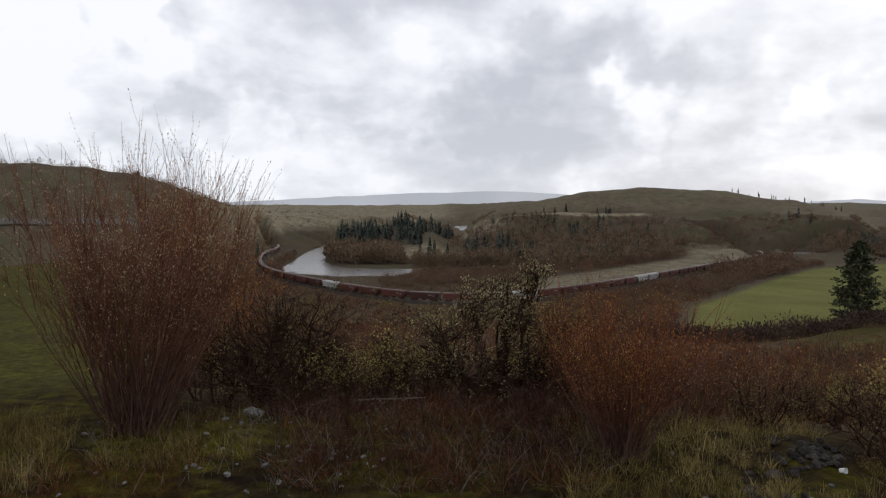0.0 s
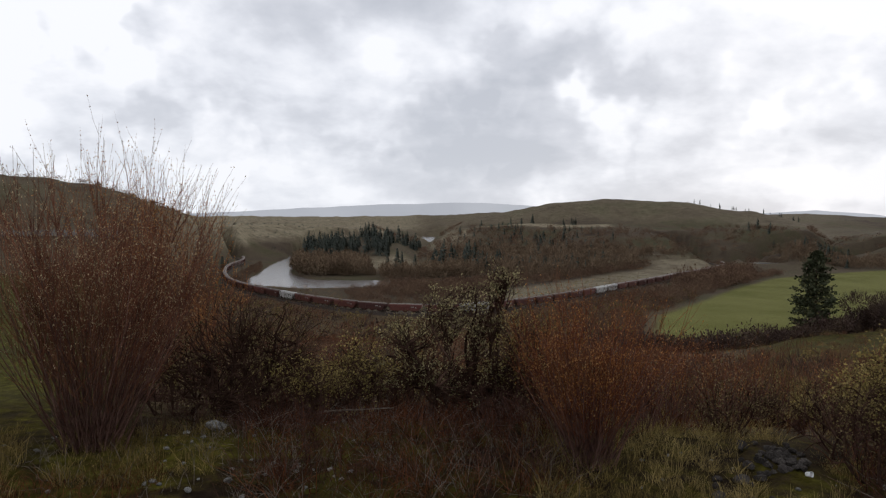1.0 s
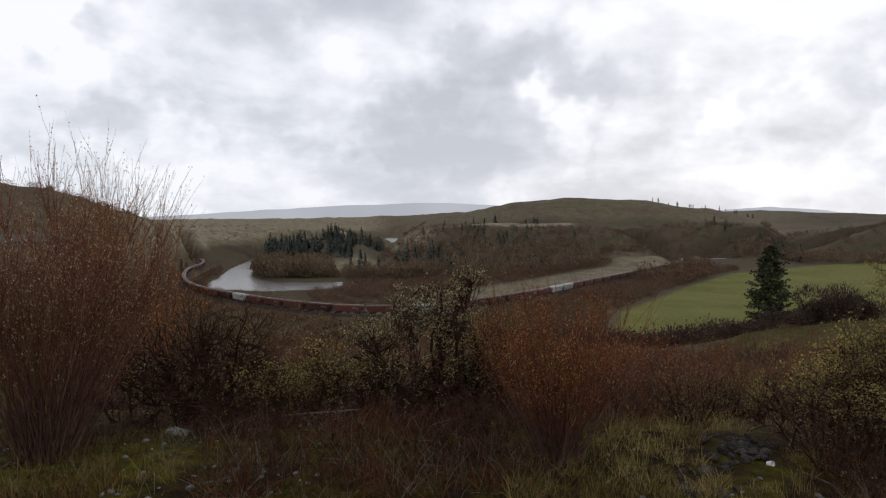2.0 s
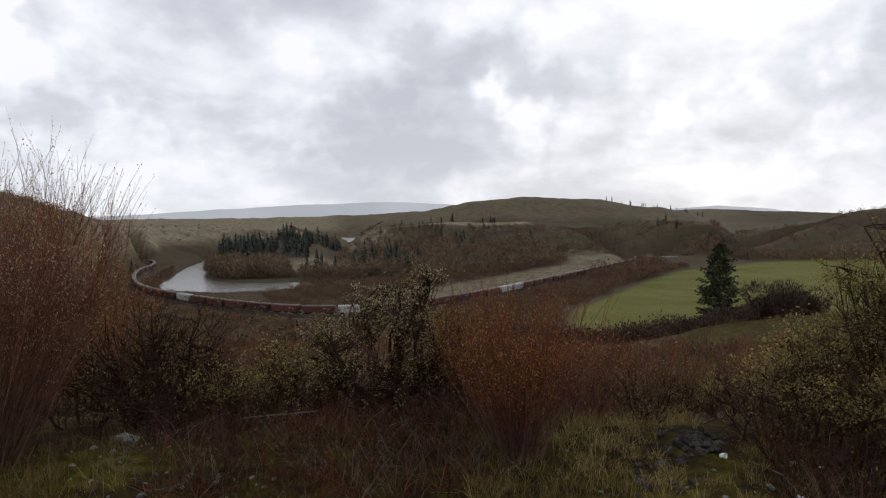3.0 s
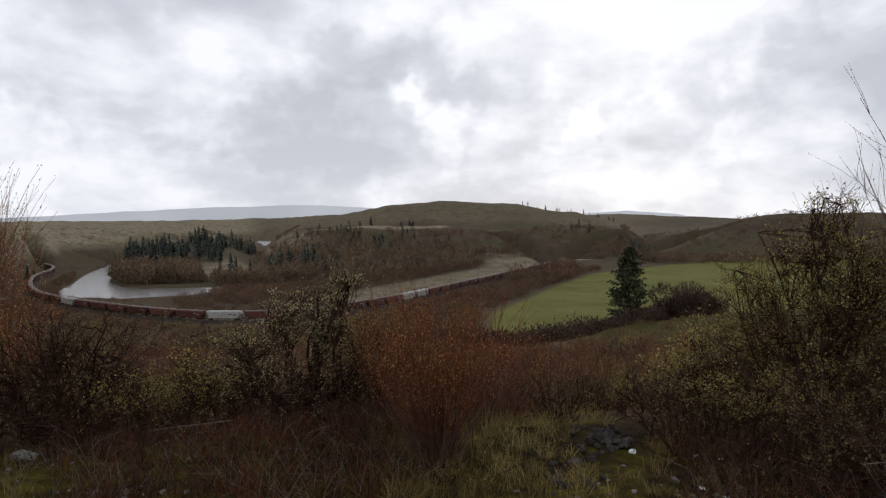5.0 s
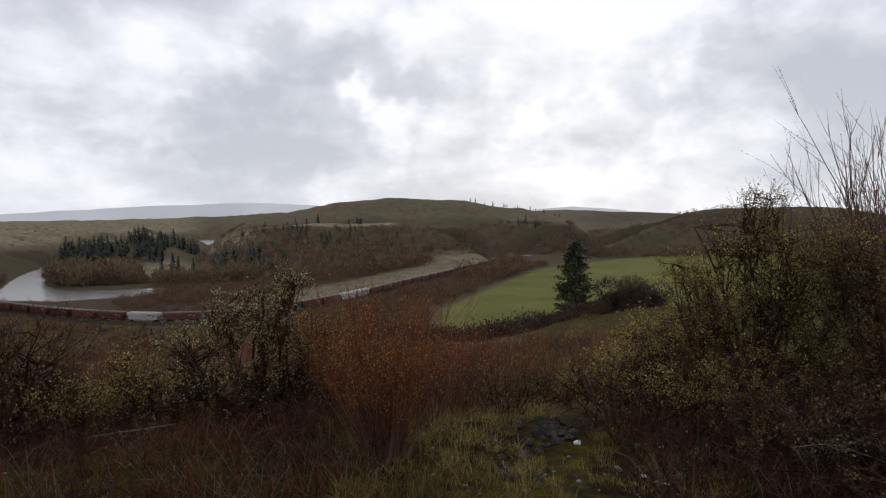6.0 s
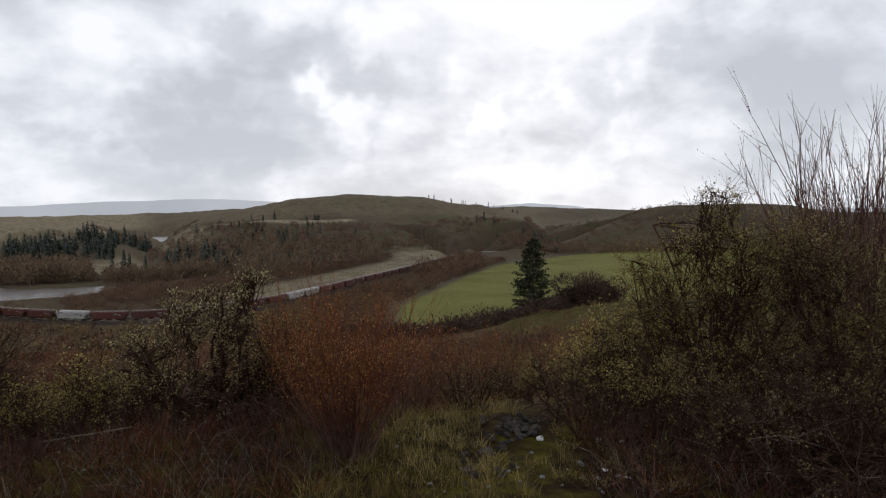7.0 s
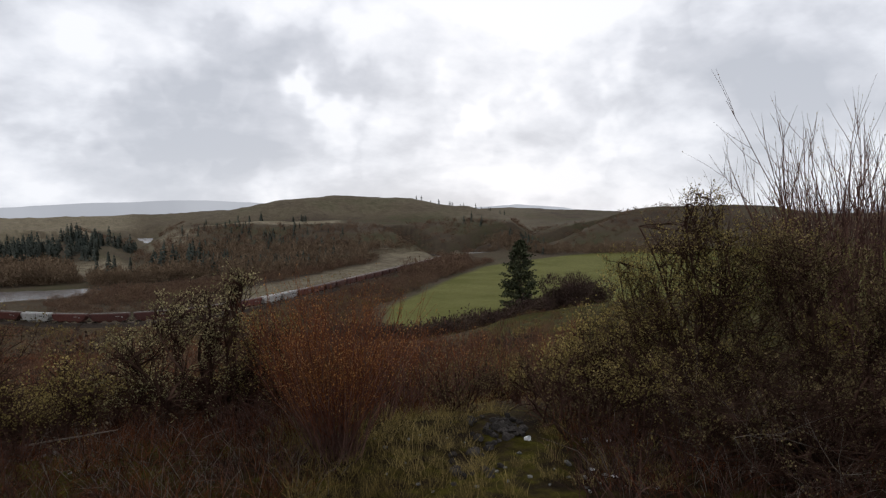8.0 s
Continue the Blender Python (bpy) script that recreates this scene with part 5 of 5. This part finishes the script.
def beds(g, n, az, r, lo, hi):
    """Places for tufts, none of them on the rock pile."""
    p = in_polar(g, n, az, r, lo, hi)
    a, d = np.degrees(np.arctan2(p[:, 0], p[:, 1])), np.hypot(p[:, 0], p[:, 1])
    return p[(a < 26.4) | (a > 32.2) | (d < 4.75) | (d > 5.6)]


scatter("moss_grass", short, np.vstack([beds(rng, 4600, (-36, 64), (3.2, 6.6), 0.5, 1.3), beds(rng, 1100, (-46, -16), (6, 24), 1.2, 3.0)]), GRASS_GREEN, "short mossy green grass on the brow", "grass", 20)
scatter("withered_grass", short, beds(rng, 2100, (-36, 64), (3.3, 7.5), 0.7, 1.6), GRASS_DRY, "short withered grass on the brow", "grass", 21)
scatter("tall_dry_grass", long_, np.vstack([beds(rng, 330, (10, 30), (3.7, 6.0), 0.6, 1.2), beds(rng, 110, (-36, -29), (4.5, 6.2), 0.8, 1.4), beds(rng, 120, (-27, -15), (4.6, 6.0), 0.6, 1.1), beds(rng, 160, (20, 34), (6, 14), 0.9, 1.6),
        beds(rng, 90, (30, 44), (4.2, 5.6), 0.5, 1.0)]), GRASS_DRY, "tall pale dry grass in tufts", "grass", 22)
scatter("russet_weeds", stalk, np.vstack([beds(rng, 360, (-13, 13), (3.9, 6.4), 0.5, 1.2), beds(rng, 120, (-36, -20), (3.5, 4.8), 0.4, 0.8), beds(rng, 140, (34, 62), (4.0, 5.6), 0.6, 1.2), beds(rng, 120, (12, 36), (6, 9), 0.7, 1.3)]), WEED, "russet dead weed stalks", "weeds", 23)
scatter("grey_weeds", stalk, np.vstack([beds(rng, 420, (-14, 14), (4.1, 7.5), 0.6, 1.2), beds(rng, 320, (36, 64), (3.9, 6.0), 0.6, 1.3), beds(rng, 120, (-22, -8), (5.6, 8), 0.6, 1.1)]), GREY_TWIG, "grey dead weed stalks", "weeds", 24)

scatter("bleached_stalks", [tuft(330 + i, 6, 0.36, 0.10, 0.0022, 0.7) for i in range(4)], np.vstack([beds(rng, 300, (-14, 15), (3.9, 6.2), 0.5, 1.2), beds(rng, 60, (-34, -14), (4.2, 5.8), 0.5, 1.0), beds(rng, 110, (36, 62), (4.0, 5.4), 0.6, 1.3)]), DEAD_STICK, "bleached dead stalks standing among the weeds", "weeds", 29)

# ---- stones, litter and a stick ----
def rock_mesh(seed, flat_):
    g = np.random.default_rng(seed)
    bm = bmesh.new()
    bmesh.ops.create_icosphere(bm, subdivisions=2, radius=0.5)
    cuts = [Vector(g.normal(size=3)).normalized() for i in range(9)]
    for v in bm.verts:
        for c in cuts:
            over = v.co.dot(c) - 0.29
            if over > 0:
                v.co -= c * over
        v.co *= 1 + g.normal() * 0.03
        v.co.z *= flat_
    me = bpy.data.meshes.new("rock")
    bm.to_mesh(me)
    bm.free()
    return me


dark_rocks = [rock_mesh(400 + i, 0.7) for i in range(5)]
pale_rocks = [rock_mesh(410 + i, 0.55) for i in range(4)]
for me in dark_rocks:
    me.materials.append(ROCK)
for me in pale_rocks:
    me.materials.append(PALE_ROCK)


def rock(me, az, r, size, label, group):
    x, y = r * math.sin(radians(az)), r * math.cos(radians(az))
    ob = tagged(new("rock", me), label, "rock", group)
    ob.matrix_basis = pose(x, y, level(x, y) + size * 0.18, pick.uniform(-15, 15), pick.uniform(-15, 15), pick.uniform(0, 360)) @ Matrix.Diagonal((size, size * pick.uniform(0.7, 1.1), size, 1))


for i in range(60):
    rock(dark_rocks[i % 5], pick.normal(29.3, 1.35), pick.normal(5.25, 0.16), pick.uniform(0.035, 0.10), "dark angular rock in a low pile", "rocks of the pile")
for i in range(16):
    rock(dark_rocks[i % 5], pick.uniform(24, 29), pick.uniform(4.2, 4.8), pick.uniform(0.04, 0.11), "dark rock half sunk in grass", "rocks in the grass")
rock(pale_rocks[0], -15.4, 5.65, 0.19, "flat pale lichened rock on moss", "pale rocks")
for az, r, size in ((-13.0, 5.9, 0.09), (-17.6, 5.6, 0.08), (-20, 4.6, 0.06), (-14.5, 4.4, 0.07), (-17.5, 4.3, 0.07), (-9, 4.6, 0.06), (-6.5, 4.5, 0.05), (34.5, 4.6, 0.07), (37.5, 4.4, 0.08), (36.0, 5.15, 0.09)):
    rock(pale_rocks[int(size * 100) % 4], az, r, size, "small pale lichened stone on moss", "pale rocks")
for i in range(60):
    rock(pale_rocks[i % 4], pick.uniform(-30, -4), pick.uniform(3.6, 5.8), pick.uniform(0.02, 0.06), "small pale stone on moss", "pale pebbles")
for i in range(40):
    rock(pale_rocks[i % 4], pick.uniform(18, 48), pick.uniform(3.8, 5.2), pick.uniform(0.02, 0.05), "small pale stone on moss", "pale pebbles")


def build_litter():
    """A crumpled white cup lying on its side, its dark mouth towards the brow's path."""
    bm = bmesh.new()
    prof = [(0.030, 0.0), (0.036, 0.045), (0.041, 0.085), (0.043, 0.088), (0.037, 0.084), (0.030, 0.02)]
    rings = [[bm.verts.new((r * math.cos(6.2832 * i / 14) * (1 + 0.08 * math.sin(i * 1.7)), r * math.sin(6.2832 * i / 14), z)) for i in range(14)] for r, z in prof]
    for a, b in zip(rings, rings[1:]):
        for i in range(14):
            bm.faces.new((a[i], a[(i + 1) % 14], b[(i + 1) % 14], b[i]))
    bm.faces.new(rings[0][::-1])
    bm.faces.new(rings[-1])
    me = bpy.data.meshes.new("paper_cup")
    bm.to_mesh(me)
    bm.free()
    me.materials.append(LITTER)
    x, y = 5.03 * math.sin(radians(31.05)), 5.03 * math.cos(radians(31.05))
    tagged(new("paper_cup", me), "crumpled white paper cup lying by dark rocks", "litter").matrix_basis = pose(x, y, level(x, y) + 0.03, 74, 0, 25) @ Matrix.Scale(0.45, 4)


build_litter()


def paper_scrap(seed, az, r, size):
    """A torn, crumpled piece of paper with curled corners."""
    g = np.random.default_rng(seed)
    bm = bmesh.new()
    n = 6
    grid = [[bm.verts.new(((i / n - 0.5) * size * (1 + g.normal() * 0.05), (j / n - 0.5) * size * 0.7 * (1 + g.normal() * 0.05), 0.012 + 0.25 * size * abs(math.sin(i * 1.1 + seed)) * g.uniform(0.5, 1.0)))
             for j in range(n + 1)] for i in range(n + 1)]
    for i in range(n):
        for j in range(n):
            if (i, j) not in ((0, 0), (n - 1, 0), (n - 1, n - 1)):
                bm.faces.new((grid[i][j], grid[i + 1][j], grid[i + 1][j + 1], grid[i][j + 1]))
    bmesh.ops.solidify(bm, geom=list(bm.faces), thickness=0.002)
    me = bpy.data.meshes.new("paper_scrap")
    bm.to_mesh(me)
    bm.free()
    me.materials.append(LITTER)
    tagged(new("paper_scrap", me), "torn scrap of white paper on mossy ground", "litter", "paper scraps").matrix_basis = spot(az, r, 40 * seed)


for k, (az, r, size) in enumerate(((37.9, 5.05, 0.045), (36.4, 4.5, 0.05), (38.2, 4.4, 0.04))):
    paper_scrap(k + 1, az, r, size)
stick = Strands(71)
pts_ = stick.bend((0, 0, 0.0), (1, 0.1, 0.03), 0.62, 6, 0.05)
stick.tube(pts_, 0.009, 0.005, 6)
stick.finish()
tagged(new("stick", mesh_from("stick", stick.v, stick.f, DEAD_STICK, True)), "bleached dead stick lying among weeds", "stick").matrix_basis = pose(*(spot(-7.3, 5.75).translation + Vector((0, 0, 0.10))), 0, 0, -4)
for k, (az, r, turn) in enumerate(((50, 4.5, 150), (53, 4.4, 20), (46, 4.6, 70))):
    s_ = gnarled(80 + k, 0.7, 0.8, 3, 0, 0.02, 3, 0.004).finish()
    tagged(new("dead_branch", mesh_from("dead_branch", s_.v, s_.f, DEAD_STICK)), "bleached dead branch lying under a shrub", "branch", "dead branches").matrix_basis = spot(az, r, turn)

# ---- what moves: the train rolls along its track ----
def motions():
    for i, car in train:
        s0 = FIRST + i * CAR_PITCH
        walk(car, [(t, car_pose(s0 - SPEED * t)) for t in np.linspace(0.0, 8.0, 17)])


motions()
